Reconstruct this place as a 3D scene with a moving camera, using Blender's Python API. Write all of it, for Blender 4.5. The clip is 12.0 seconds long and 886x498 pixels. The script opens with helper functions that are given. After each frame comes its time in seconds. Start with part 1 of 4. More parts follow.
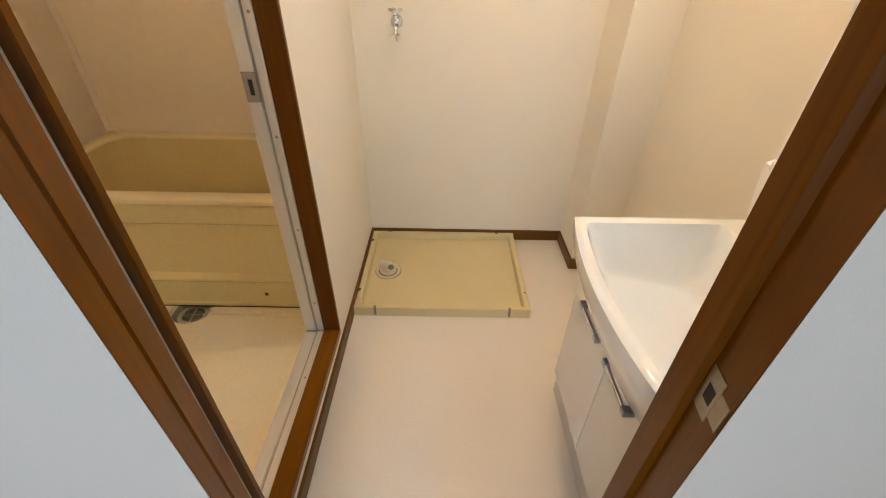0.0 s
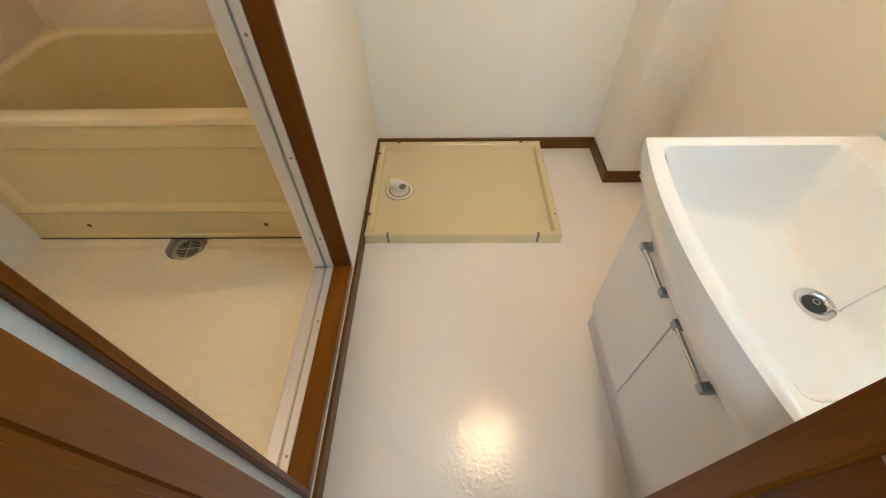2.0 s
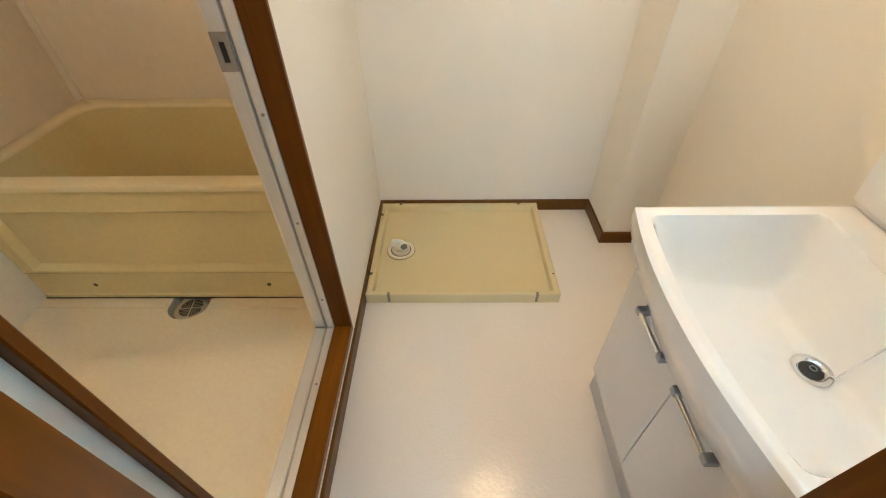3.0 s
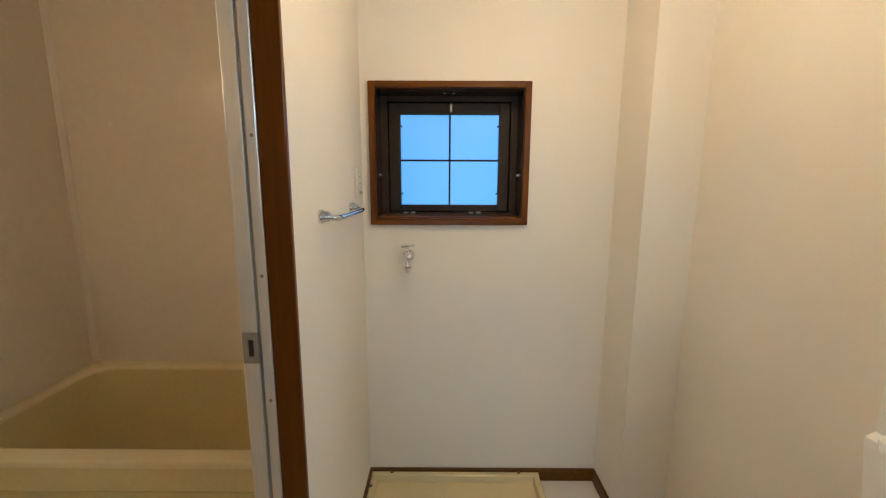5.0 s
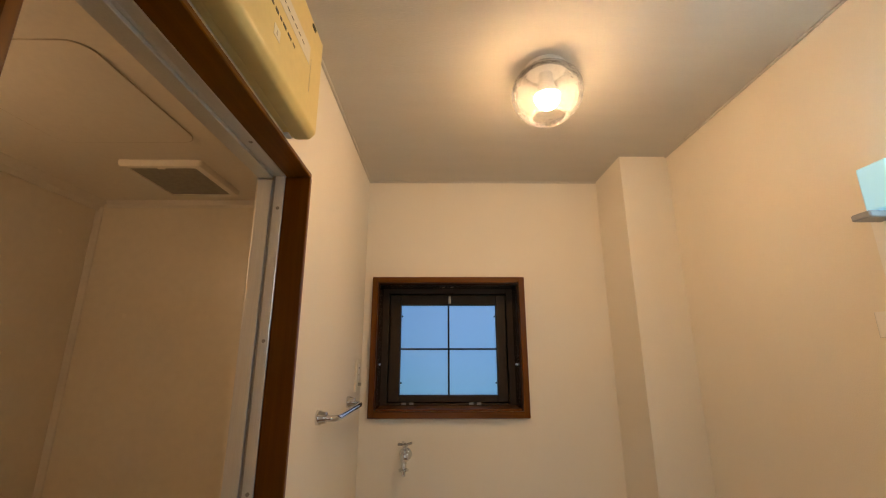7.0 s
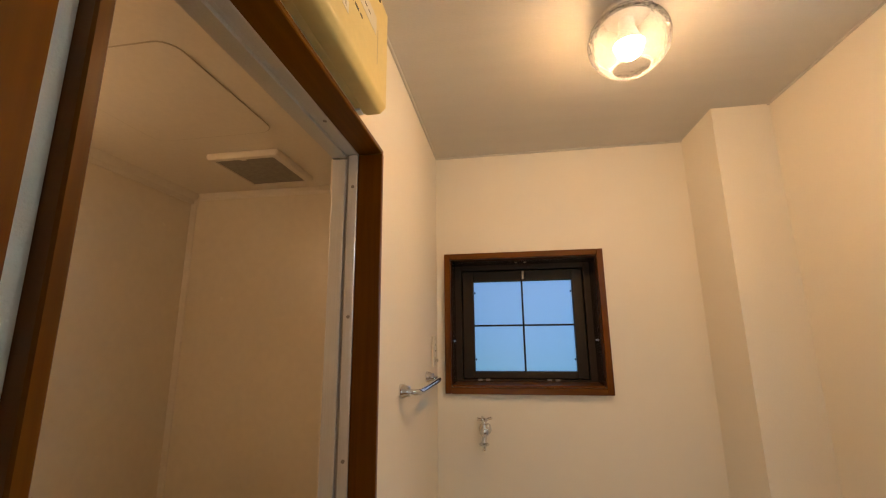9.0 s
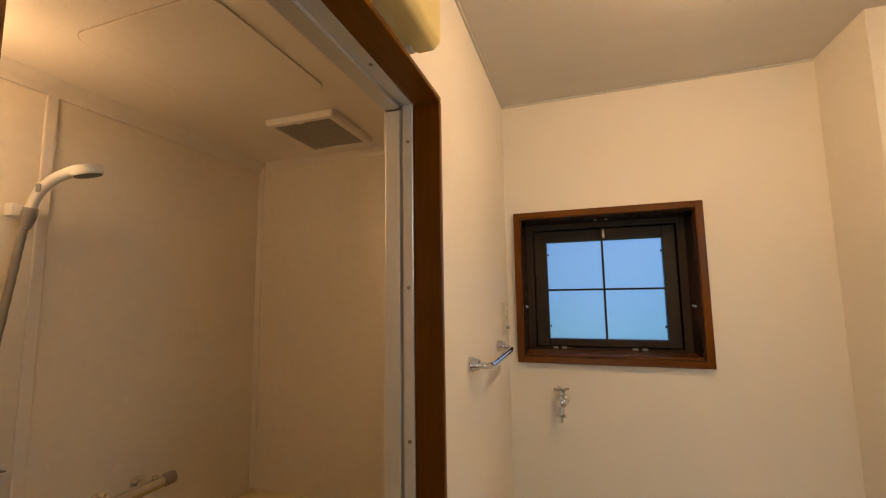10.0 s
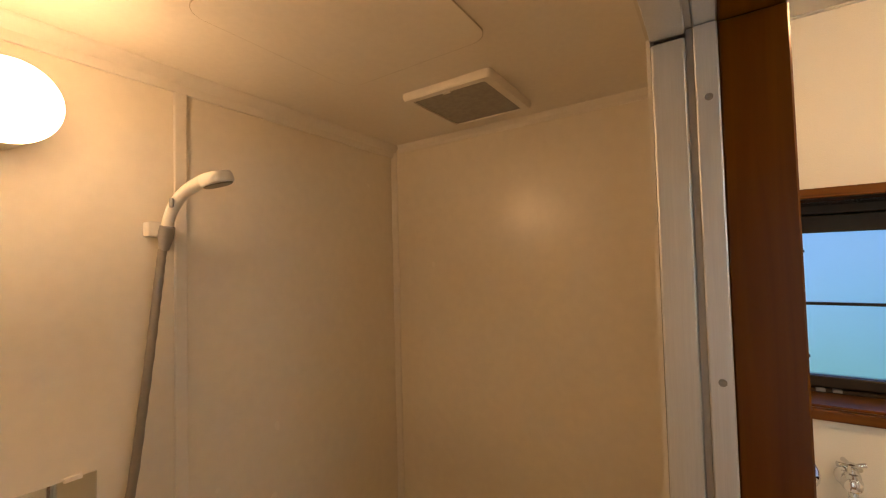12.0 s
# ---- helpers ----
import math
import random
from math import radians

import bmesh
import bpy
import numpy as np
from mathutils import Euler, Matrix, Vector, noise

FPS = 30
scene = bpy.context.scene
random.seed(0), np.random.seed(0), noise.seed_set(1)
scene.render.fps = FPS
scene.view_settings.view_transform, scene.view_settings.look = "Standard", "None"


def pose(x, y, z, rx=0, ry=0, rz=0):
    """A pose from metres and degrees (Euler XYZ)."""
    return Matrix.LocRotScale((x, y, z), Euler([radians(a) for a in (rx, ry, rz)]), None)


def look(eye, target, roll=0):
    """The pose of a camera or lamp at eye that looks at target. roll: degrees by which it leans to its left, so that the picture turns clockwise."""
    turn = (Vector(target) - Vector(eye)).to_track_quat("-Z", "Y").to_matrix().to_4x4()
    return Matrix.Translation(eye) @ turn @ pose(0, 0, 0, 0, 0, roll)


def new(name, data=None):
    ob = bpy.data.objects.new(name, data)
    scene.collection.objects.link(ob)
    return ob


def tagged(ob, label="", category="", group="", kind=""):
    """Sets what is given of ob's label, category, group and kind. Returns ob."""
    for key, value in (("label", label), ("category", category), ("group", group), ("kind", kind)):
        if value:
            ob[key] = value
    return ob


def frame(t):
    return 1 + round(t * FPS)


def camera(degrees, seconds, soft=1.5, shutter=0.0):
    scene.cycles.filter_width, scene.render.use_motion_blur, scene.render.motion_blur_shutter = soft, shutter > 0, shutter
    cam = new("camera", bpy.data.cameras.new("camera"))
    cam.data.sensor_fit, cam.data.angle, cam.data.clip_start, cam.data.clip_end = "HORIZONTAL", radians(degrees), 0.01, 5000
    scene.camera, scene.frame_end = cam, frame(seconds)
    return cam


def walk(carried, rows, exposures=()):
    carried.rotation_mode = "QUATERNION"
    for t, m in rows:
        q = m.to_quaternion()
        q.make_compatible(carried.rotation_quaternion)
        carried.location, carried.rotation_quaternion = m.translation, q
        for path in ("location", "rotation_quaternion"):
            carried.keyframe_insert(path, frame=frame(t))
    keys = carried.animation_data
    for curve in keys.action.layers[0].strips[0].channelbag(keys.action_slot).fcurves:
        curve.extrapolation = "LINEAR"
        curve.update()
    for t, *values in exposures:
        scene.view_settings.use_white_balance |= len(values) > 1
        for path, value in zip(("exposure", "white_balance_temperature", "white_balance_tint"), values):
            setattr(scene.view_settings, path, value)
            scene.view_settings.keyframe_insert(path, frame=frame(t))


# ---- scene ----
cam = camera(94.5, 12.0, soft=1.15)

PATH = [
    (0, (0.412, -0.001, 1.347), (0.413, 1.626, 0.185), 1.0),
    (0.5, (0.357, 0.119, 1.325), (0.342, 1.627, 0.011), 0.2),
    (1, (0.336, 0.188, 1.299), (0.322, 1.58, -0.136), -0.2),
    (1.5, (0.349, 0.224, 1.286), (0.332, 1.535, -0.224), -0.6),
    (2, (0.355, 0.234, 1.282), (0.329, 1.525, -0.246), -1.1),
    (2.5, (0.359, 0.233, 1.291), (0.326, 1.587, -0.18), -1.3),
    (4.5, (0.352, 0.217, 1.43), (0.346, 2.11, 0.785), 0.1),
    (5, (0.355, 0.206, 1.453), (0.35, 2.177, 1.116), 0.2),
    (5.5, (0.35, 0.191, 1.486), (0.355, 2.191, 1.455), 0.4),
    (6, (0.356, 0.18, 1.496), (0.352, 2.164, 1.749), 0.3),
    (6.5, (0.347, 0.164, 1.516), (0.363, 2.107, 1.991), 0.0),
    (8.5, (0.331, 0.161, 1.514), (0.191, 2.089, 2.026), -0.7),
    (9, (0.307, 0.194, 1.504), (0.01, 2.13, 1.908), -0.6),
    (9.5, (0.295, 0.257, 1.52), (-0.179, 2.176, 1.828), -0.7),
    (10, (0.283, 0.313, 1.532), (-0.342, 2.2, 1.746), -0.9),
    (10.5, (0.206, 0.38, 1.548), (-0.545, 2.226, 1.712), -1.4),
    (11, (0.113, 0.432, 1.59), (-0.752, 2.23, 1.728), -1.7),
    (11.5, (0.022, 0.51, 1.633), (-0.968, 2.244, 1.741), -1.6),
    (12, (-0.059, 0.564, 1.683), (-1.162, 2.23, 1.751), -1.5),
]
walk(cam, [(t, look(eye, aim, lean)) for t, eye, aim, lean in PATH],
     [(0.0, 0.62, 6700, 16), (1.0, 0.77, 5900, 10), (2.7, 0.77, 5900, 10), (4.5, 0.27, 5900, 9), (5.5, -0.26, 6200, 12), (6.0, -0.50, 6600, 15), (6.5, -0.66, 7500, 20), (9.0, -0.44, 8100, 24), (10.0, -0.38, 8000, 23), (12.0, -0.10, 8000, 23)])

# ---- world and lights ----
def build_world():
    w = bpy.data.worlds.new("sky")
    scene.world = w
    w.use_nodes = True
    nt = w.node_tree
    bg = nt.nodes["Background"]
    sky = nt.nodes.new("ShaderNodeTexSky")
    sky.sky_type, sky.sun_disc = "NISHITA", False
    sky.sun_elevation, sky.sun_rotation = radians(38), radians(200)
    nt.links.new(sky.outputs[0], bg.inputs[0])
    bg.inputs[1].default_value = 0.06


build_world()


def area_lamp(name, m, sx, sy, watts, color):
    d = bpy.data.lights.new(name, "AREA")
    d.shape, d.size, d.size_y, d.energy, d.color = "RECTANGLE", sx, sy, watts, color
    ob = new(name, d)
    ob.matrix_world = m
    return ob


HALL_LIGHT = area_lamp("hall_daylight", look((0.05, -1.60, 1.12), (0.35, 0.3, 0.9)), 1.4, 1.75, 11.5, (0.70, 0.87, 1.0))
BULB_GLOW, BATH_GLOW, VANITY_GLOW, SKY_GLOW = 480.0, 24.0, 15.0, 1.0


# ---- materials ----
def mat(name, color, rough=0.5, metal=0.0, var=0.06, scale=6.0, bump=0.0, bump_scale=200.0, spec=0.5,
        rough_var=0.0, coat=0.0, stretch=(1, 1, 1), fine=60.0):
    """Principled surface with colour variation at two scales and fine relief, in metres."""
    m = bpy.data.materials.new(name)
    m.use_nodes = True
    nt = m.node_tree
    p = nt.nodes["Principled BSDF"]
    p.inputs["Roughness"].default_value = rough
    p.inputs["Metallic"].default_value = metal
    p.inputs["Specular IOR Level"].default_value = spec
    p.inputs["Coat Weight"].default_value = coat
    p.inputs["Coat Roughness"].default_value = 0.08
    co = nt.nodes.new("ShaderNodeNewGeometry")
    mp = nt.nodes.new("ShaderNodeMapping")
    mp.inputs["Scale"].default_value = stretch
    nt.links.new(co.outputs["Position"], mp.inputs["Vector"])
    n1 = nt.nodes.new("ShaderNodeTexNoise")
    n1.inputs["Scale"].default_value, n1.inputs["Detail"].default_value = scale, 4
    n2 = nt.nodes.new("ShaderNodeTexNoise")
    n2.inputs["Scale"].default_value, n2.inputs["Detail"].default_value = fine, 3
    add = nt.nodes.new("ShaderNodeMath")
    add.operation = "ADD"
    ramp = nt.nodes.new("ShaderNodeValToRGB")
    ease = nt.nodes.new("ShaderNodeMapRange")
    ease.interpolation_type = "SMOOTHERSTEP"
    ease.inputs[1].default_value, ease.inputs[2].default_value = 0.22, 0.78
    half = nt.nodes.new("ShaderNodeMath")
    half.operation = "MULTIPLY"
    half.inputs[1].default_value = 0.5
    nt.links.new(mp.outputs[0], n1.inputs["Vector"])
    nt.links.new(mp.outputs[0], n2.inputs["Vector"])
    nt.links.new(n1.outputs[0], add.inputs[0])
    nt.links.new(n2.outputs[0], add.inputs[1])
    nt.links.new(add.outputs[0], half.inputs[0])
    nt.links.new(half.outputs[0], ease.inputs[0])
    nt.links.new(ease.outputs[0], ramp.inputs[0])
    ramp.color_ramp.elements[0].color = (*[c * (1 - var) for c in color], 1)
    ramp.color_ramp.elements[1].color = (*[min(1, c * (1 + var)) for c in color], 1)
    nt.links.new(ramp.outputs[0], p.inputs["Base Color"])
    if rough_var:
        mr = nt.nodes.new("ShaderNodeMapRange")
        mr.inputs[3].default_value, mr.inputs[4].default_value = rough - rough_var, rough + rough_var
        nt.links.new(n1.outputs[0], mr.inputs[0])
        nt.links.new(mr.outputs[0], p.inputs["Roughness"])
    if bump:
        n3 = nt.nodes.new("ShaderNodeTexNoise")
        n3.inputs["Scale"].default_value, n3.inputs["Detail"].default_value = bump_scale, 2
        b = nt.nodes.new("ShaderNodeBump")
        b.inputs["Strength"].default_value, b.inputs["Distance"].default_value = bump, 0.002
        nt.links.new(mp.outputs[0], n3.inputs["Vector"])
        nt.links.new(n3.outputs[0], b.inputs["Height"])
        nt.links.new(b.outputs[0], p.inputs["Normal"])
    return m


def wood_mat(name, dark, light, axis, rough=0.28):
    """Varnished timber with grain running along one axis."""
    m = bpy.data.materials.new(name)
    m.use_nodes = True
    nt = m.node_tree
    p = nt.nodes["Principled BSDF"]
    co = nt.nodes.new("ShaderNodeNewGeometry")
    mp = nt.nodes.new("ShaderNodeMapping")
    mp.inputs["Scale"].default_value = [3 if i == axis else 70 for i in range(3)]
    nt.links.new(co.outputs["Position"], mp.inputs["Vector"])
    n = nt.nodes.new("ShaderNodeTexNoise")
    n.inputs["Scale"].default_value, n.inputs["Detail"].default_value = 1.0, 6
    n.inputs["Distortion"].default_value = 0.6
    nt.links.new(mp.outputs[0], n.inputs["Vector"])
    big = nt.nodes.new("ShaderNodeTexNoise")
    big.inputs["Scale"].default_value = 5
    nt.links.new(co.outputs["Position"], big.inputs["Vector"])
    mixv = nt.nodes.new("ShaderNodeMath")
    mixv.operation = "MULTIPLY_ADD"
    mixv.inputs[1].default_value = 0.35
    nt.links.new(big.outputs[0], mixv.inputs[0])
    nt.links.new(n.outputs[0], mixv.inputs[2])
    ramp = nt.nodes.new("ShaderNodeValToRGB")
    ramp.color_ramp.elements[0].position, ramp.color_ramp.elements[1].position = 0.45, 0.95
    ramp.color_ramp.elements[0].color, ramp.color_ramp.elements[1].color = (*dark, 1), (*light, 1)
    nt.links.new(mixv.outputs[0], ramp.inputs[0])
    nt.links.new(ramp.outputs[0], p.inputs["Base Color"])
    p.inputs["Roughness"].default_value = rough
    p.inputs["Specular IOR Level"].default_value = 0.2
    b = nt.nodes.new("ShaderNodeBump")
    b.inputs["Strength"].default_value, b.inputs["Distance"].default_value = 0.12, 0.001
    nt.links.new(n.outputs[0], b.inputs["Height"])
    nt.links.new(b.outputs[0], p.inputs["Normal"])
    return m


def glow_mat(name, color, strength):
    m = bpy.data.materials.new(name)
    m.use_nodes = True
    p = m.node_tree.nodes["Principled BSDF"]
    p.inputs["Base Color"].default_value = (*color, 1)
    p.inputs["Emission Color"].default_value = (*color, 1)
    p.inputs["Emission Strength"].default_value = strength
    return m


def veined_glass_mat(name, least=0.002):
    """Clear thin glass; milky crackle lines stand in for refracted glints of the bulb."""
    m = bpy.data.materials.new(name)
    m.use_nodes = True
    nt = m.node_tree
    nt.nodes.remove(nt.nodes["Principled BSDF"])
    clear = nt.nodes.new("ShaderNodeBsdfTransparent")
    clear.inputs["Color"].default_value = (0.99, 0.985, 0.98, 1)
    shine = nt.nodes.new("ShaderNodeBsdfGlossy")
    shine.inputs["Roughness"].default_value = 0.06
    fres = nt.nodes.new("ShaderNodeFresnel")
    fres.inputs["IOR"].default_value = 1.14
    p = nt.nodes.new("ShaderNodeMixShader")
    nt.links.new(fres.outputs[0], p.inputs[0])
    nt.links.new(clear.outputs[0], p.inputs[1])
    nt.links.new(shine.outputs[0], p.inputs[2])
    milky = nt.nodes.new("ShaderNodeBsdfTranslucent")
    # blue put into the colour so the yellow bulb light looks white
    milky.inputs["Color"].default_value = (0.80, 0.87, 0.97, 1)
    co = nt.nodes.new("ShaderNodeNewGeometry")
    mp = nt.nodes.new("ShaderNodeMapping")
    mp.inputs["Scale"].default_value = (72, 72, 100)
    v = nt.nodes.new("ShaderNodeTexVoronoi")
    v.feature = "DISTANCE_TO_EDGE"
    v.inputs["Scale"].default_value = 1.0
    n = nt.nodes.new("ShaderNodeTexNoise")
    n.inputs["Scale"].default_value = 28
    wide = nt.nodes.new("ShaderNodeMath")
    wide.operation = "MULTIPLY"
    wide.inputs[1].default_value = 0.20
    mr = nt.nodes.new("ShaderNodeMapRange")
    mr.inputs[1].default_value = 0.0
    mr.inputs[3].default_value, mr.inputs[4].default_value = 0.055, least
    mix = nt.nodes.new("ShaderNodeMixShader")
    nt.links.new(co.outputs["Position"], mp.inputs["Vector"])
    nt.links.new(co.outputs["Position"], n.inputs["Vector"])
    nt.links.new(mp.outputs[0], v.inputs["Vector"])
    nt.links.new(n.outputs[0], wide.inputs[0])
    nt.links.new(v.outputs[0], mr.inputs[0])
    nt.links.new(wide.outputs[0], mr.inputs[2])
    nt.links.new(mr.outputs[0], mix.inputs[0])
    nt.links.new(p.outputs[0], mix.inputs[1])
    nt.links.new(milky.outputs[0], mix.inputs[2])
    nt.links.new(mix.outputs[0], nt.nodes["Material Output"].inputs["Surface"])
    return m


def glass_mat(name, rough, color=(1, 1, 1), bump=0.0, bump_scale=60.0, clear=1.0):
    m = bpy.data.materials.new(name)
    m.use_nodes = True
    nt = m.node_tree
    p = nt.nodes["Principled BSDF"]
    p.inputs["Base Color"].default_value = (*color, 1)
    p.inputs["Transmission Weight"].default_value = 1.0
    p.inputs["Roughness"].default_value = rough
    p.inputs["IOR"].default_value = 1.45
    p.inputs["Transmission Weight"].default_value = clear
    if bump:
        co = nt.nodes.new("ShaderNodeNewGeometry")
        v = nt.nodes.new("ShaderNodeTexVoronoi")
        v.feature = "DISTANCE_TO_EDGE"
        v.inputs["Scale"].default_value = bump_scale
        b = nt.nodes.new("ShaderNodeBump")
        b.inputs["Strength"].default_value, b.inputs["Distance"].default_value = bump, 0.004
        nt.links.new(co.outputs["Position"], v.inputs["Vector"])
        nt.links.new(v.outputs[0], b.inputs["Height"])
        nt.links.new(b.outputs[0], p.inputs["Normal"])
    return m


WALLPAPER = mat("wallpaper", (0.82, 0.775, 0.69), 0.75, var=0.02, scale=3, bump=0.35, bump_scale=420, fine=300)
HALL_PAPER = mat("hall_wallpaper", (0.84, 0.825, 0.79), 0.75, var=0.02, scale=3, bump=0.5, bump_scale=260, fine=300)
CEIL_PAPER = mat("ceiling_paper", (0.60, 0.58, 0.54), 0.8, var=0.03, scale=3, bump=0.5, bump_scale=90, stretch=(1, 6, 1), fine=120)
VINYL = mat("floor_vinyl", (0.79, 0.73, 0.66), 0.19, var=0.012, scale=4, bump=0.42, bump_scale=80, spec=0.7, rough_var=0.04, fine=160)
HALL_FLOOR = wood_mat("hall_board", (0.22, 0.12, 0.05), (0.40, 0.24, 0.11), 1)
WOOD_Z = wood_mat("varnished_wood_upright", (0.100, 0.028, 0.0010), (0.145, 0.044, 0.0018), 2)
WOOD_HALL = wood_mat("varnished_wood_hall_frame", (0.110, 0.033, 0.0014), (0.175, 0.057, 0.0028), 2)
WOOD_Y = wood_mat("varnished_wood_sill", (0.130, 0.042, 0.0014), (0.210, 0.074, 0.003), 1)
WOOD_X = wood_mat("varnished_wood_cross", (0.085, 0.026, 0.002), (0.165, 0.056, 0.005), 0)
BASE_WOOD = wood_mat("baseboard_wood", (0.100, 0.040, 0.006), (0.165, 0.070, 0.012), 1, 0.4)
ALU = mat("brushed_aluminium", (0.74, 0.75, 0.76), 0.40, 0.7, var=0.05, scale=8, stretch=(40, 40, 1), fine=30, rough_var=0.06)
# darker copy of ALU, the shade of the track grooves put into its colour
ALU_SHADED = mat("shaded_groove_aluminium", (0.46, 0.45, 0.44), 0.45, 0.75, var=0.06, scale=10)
GREY_PLATE = mat("grey_latch_metal", (0.34, 0.33, 0.32), 0.4, 0.6, var=0.08, scale=20)
CHROME = mat("chrome", (0.72, 0.72, 0.73), 0.08, 1.0, var=0.02, scale=20)
STEEL = mat("strike_steel", (0.40, 0.36, 0.30), 0.35, 0.9, var=0.08, scale=40)
BATH_WALL = mat("bath_panel", (0.88, 0.815, 0.715), 0.26, var=0.03, scale=2.5, bump=0.05, bump_scale=60, rough_var=0.04, fine=30)
BATH_CEIL = mat("bath_ceiling_panel", (0.86, 0.80, 0.715), 0.35, var=0.03, scale=2.5, bump=0.06, bump_scale=60)
BATH_TRIM = mat("bath_trim_plastic", (0.84, 0.79, 0.72), 0.3, var=0.03, scale=8)
TUB = mat("tub_resin", (0.80, 0.69, 0.37), 0.2, var=0.04, scale=3, bump=0.02, bump_scale=40, rough_var=0.04)
TUB_RIM = mat("tub_rim_resin", (0.86, 0.76, 0.50), 0.22, var=0.03, scale=4, rough_var=0.04)
BATH_FLOOR = mat("bath_floor_resin", (0.84, 0.75, 0.57), 0.3, var=0.05, scale=3, bump=0.08, bump_scale=150, rough_var=0.06)
PAN = mat("pan_resin", (0.68, 0.565, 0.32), 0.22, var=0.012, scale=9)
# grey parts, also the painted shade in pan notches and bores
GREY_RESIN = mat("grey_resin", (0.20, 0.175, 0.12), 0.45, var=0.05, scale=20)
WHITE_PLASTIC = mat("white_plastic", (0.80, 0.78, 0.74), 0.3, var=0.02, scale=10)
TRAP = mat("trap_plastic", (0.74, 0.635, 0.47), 0.32, var=0.04, scale=14)
CREAM_PLASTIC = mat("cream_plastic", (0.74, 0.70, 0.60), 0.35, var=0.03, scale=10)
CERAMIC = mat("basin_ceramic", (0.86, 0.86, 0.85), 0.06, var=0.012, scale=5, coat=0.3)
CABINET = mat("cabinet_gloss", (0.74, 0.735, 0.73), 0.12, var=0.015, scale=5, coat=0.8)
KICK = mat("kick_grey", (0.56, 0.53, 0.50), 0.45, var=0.04, scale=10)
HANDLE_GREY = mat("handle_grey", (0.30, 0.32, 0.35), 0.35, 0.3, var=0.04, scale=30)
BOX_YELLOW = mat("aged_yellow_plastic", (0.78, 0.63, 0.27), 0.42, var=0.04, scale=6, bump=0.04, bump_scale=300)
BRONZE = mat("bronze_aluminium", (0.034, 0.022, 0.012), 0.45, 0.0, spec=0.22, var=0.12, scale=20)
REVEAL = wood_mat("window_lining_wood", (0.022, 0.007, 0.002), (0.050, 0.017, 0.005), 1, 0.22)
# near-black that stands in for shade inside holes and gaps
DARK = mat("dark_gap", (0.012, 0.011, 0.010), 0.6, var=0.1)
RUBBER = mat("black_rubber", (0.02, 0.02, 0.02), 0.5, var=0.1)
HOSE = mat("hose_grey", (0.30, 0.275, 0.25), 0.32, 0.4, var=0.06, scale=30)
MESH_GREY = mat("vent_mesh", (0.33, 0.31, 0.28), 0.6, var=0.1, scale=60)
SEAM = mat("panel_seam", (0.56, 0.49, 0.39), 0.5, var=0.06)
# print colour, also standing in for shade in notches, holes and gaps
INK = mat("ink_and_hollow_brown", (0.10, 0.085, 0.05), 0.6, var=0.1)
PAPER = mat("paper_sticker", (0.80, 0.74, 0.60), 0.6, var=0.04, scale=40)
STRAINER = mat("strainer_steel", (0.50, 0.49, 0.42), 0.35, 0.6, var=0.12, scale=40)
TRAY_WHITE = mat("gloss_white_plastic", (0.90, 0.89, 0.87), 0.25, var=0.015, scale=10)
MIRROR = mat("mirror_silver", (0.88, 0.90, 0.89), 0.03, 1.0, var=0.005)
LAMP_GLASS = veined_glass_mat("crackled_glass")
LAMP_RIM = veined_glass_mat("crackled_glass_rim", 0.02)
FROST = glass_mat("frosted_glass", 0.28, (0.93, 0.97, 1.0))
WATER = glass_mat("water", 0.0, (1.0, 1.0, 1.0))
BULB = glow_mat("lit_bulb", (1.0, 0.68, 0.36), BULB_GLOW)
OPAL = glow_mat("lit_opal_globe", (1.0, 0.70, 0.39), BATH_GLOW)
COOL_END = glow_mat("dim_cool_diffuser", (0.30, 0.72, 1.0), 0.75)
COOL_TUBE = glow_mat("lit_cool_diffuser", (0.48, 0.84, 1.0), VANITY_GLOW)


# ---- mesh helpers ----
def box(x0, x1, y0, y1, z0, z1, bevel=0.0, seg=2, bm=None):
    own = bm is None
    b = bmesh.new()
    bmesh.ops.create_cube(b, size=1)
    for v in b.verts:
        v.co = ((x0 + x1) / 2 + v.co.x * (x1 - x0), (y0 + y1) / 2 + v.co.y * (y1 - y0), (z0 + z1) / 2 + v.co.z * (z1 - z0))
    if bevel:
        bmesh.ops.bevel(b, geom=b.edges[:], offset=bevel, segments=seg, affect="EDGES", profile=0.5)
    if own:
        return b
    return join(bm, b)


def join(bm, other):
    """Adds other's geometry to bm."""
    me = bpy.data.meshes.new("tmp")
    other.to_mesh(me)
    other.free()
    bm.from_mesh(me)
    bpy.data.meshes.remove(me)
    return bm


def prism(points, axis, a, b, bevel=0.0):
    """A closed outline drawn in the two other axes, drawn out along axis from a to b."""
    bm = bmesh.new()
    others = [i for i in range(3) if i != axis]

    def at(p, w):
        c = [0.0, 0.0, 0.0]
        c[others[0]], c[others[1]], c[axis] = p[0], p[1], w
        return c
    lo = [bm.verts.new(at(p, a)) for p in points]
    hi = [bm.verts.new(at(p, b)) for p in points]
    n = len(points)
    bm.faces.new(lo)
    bm.faces.new(hi)
    for i in range(n):
        bm.faces.new((lo[i], lo[(i + 1) % n], hi[(i + 1) % n], hi[i]))
    bmesh.ops.recalc_face_normals(bm, faces=bm.faces)
    if bevel:
        bmesh.ops.bevel(bm, geom=bm.edges[:], offset=bevel, segments=2, affect="EDGES", profile=0.5)
    return bm


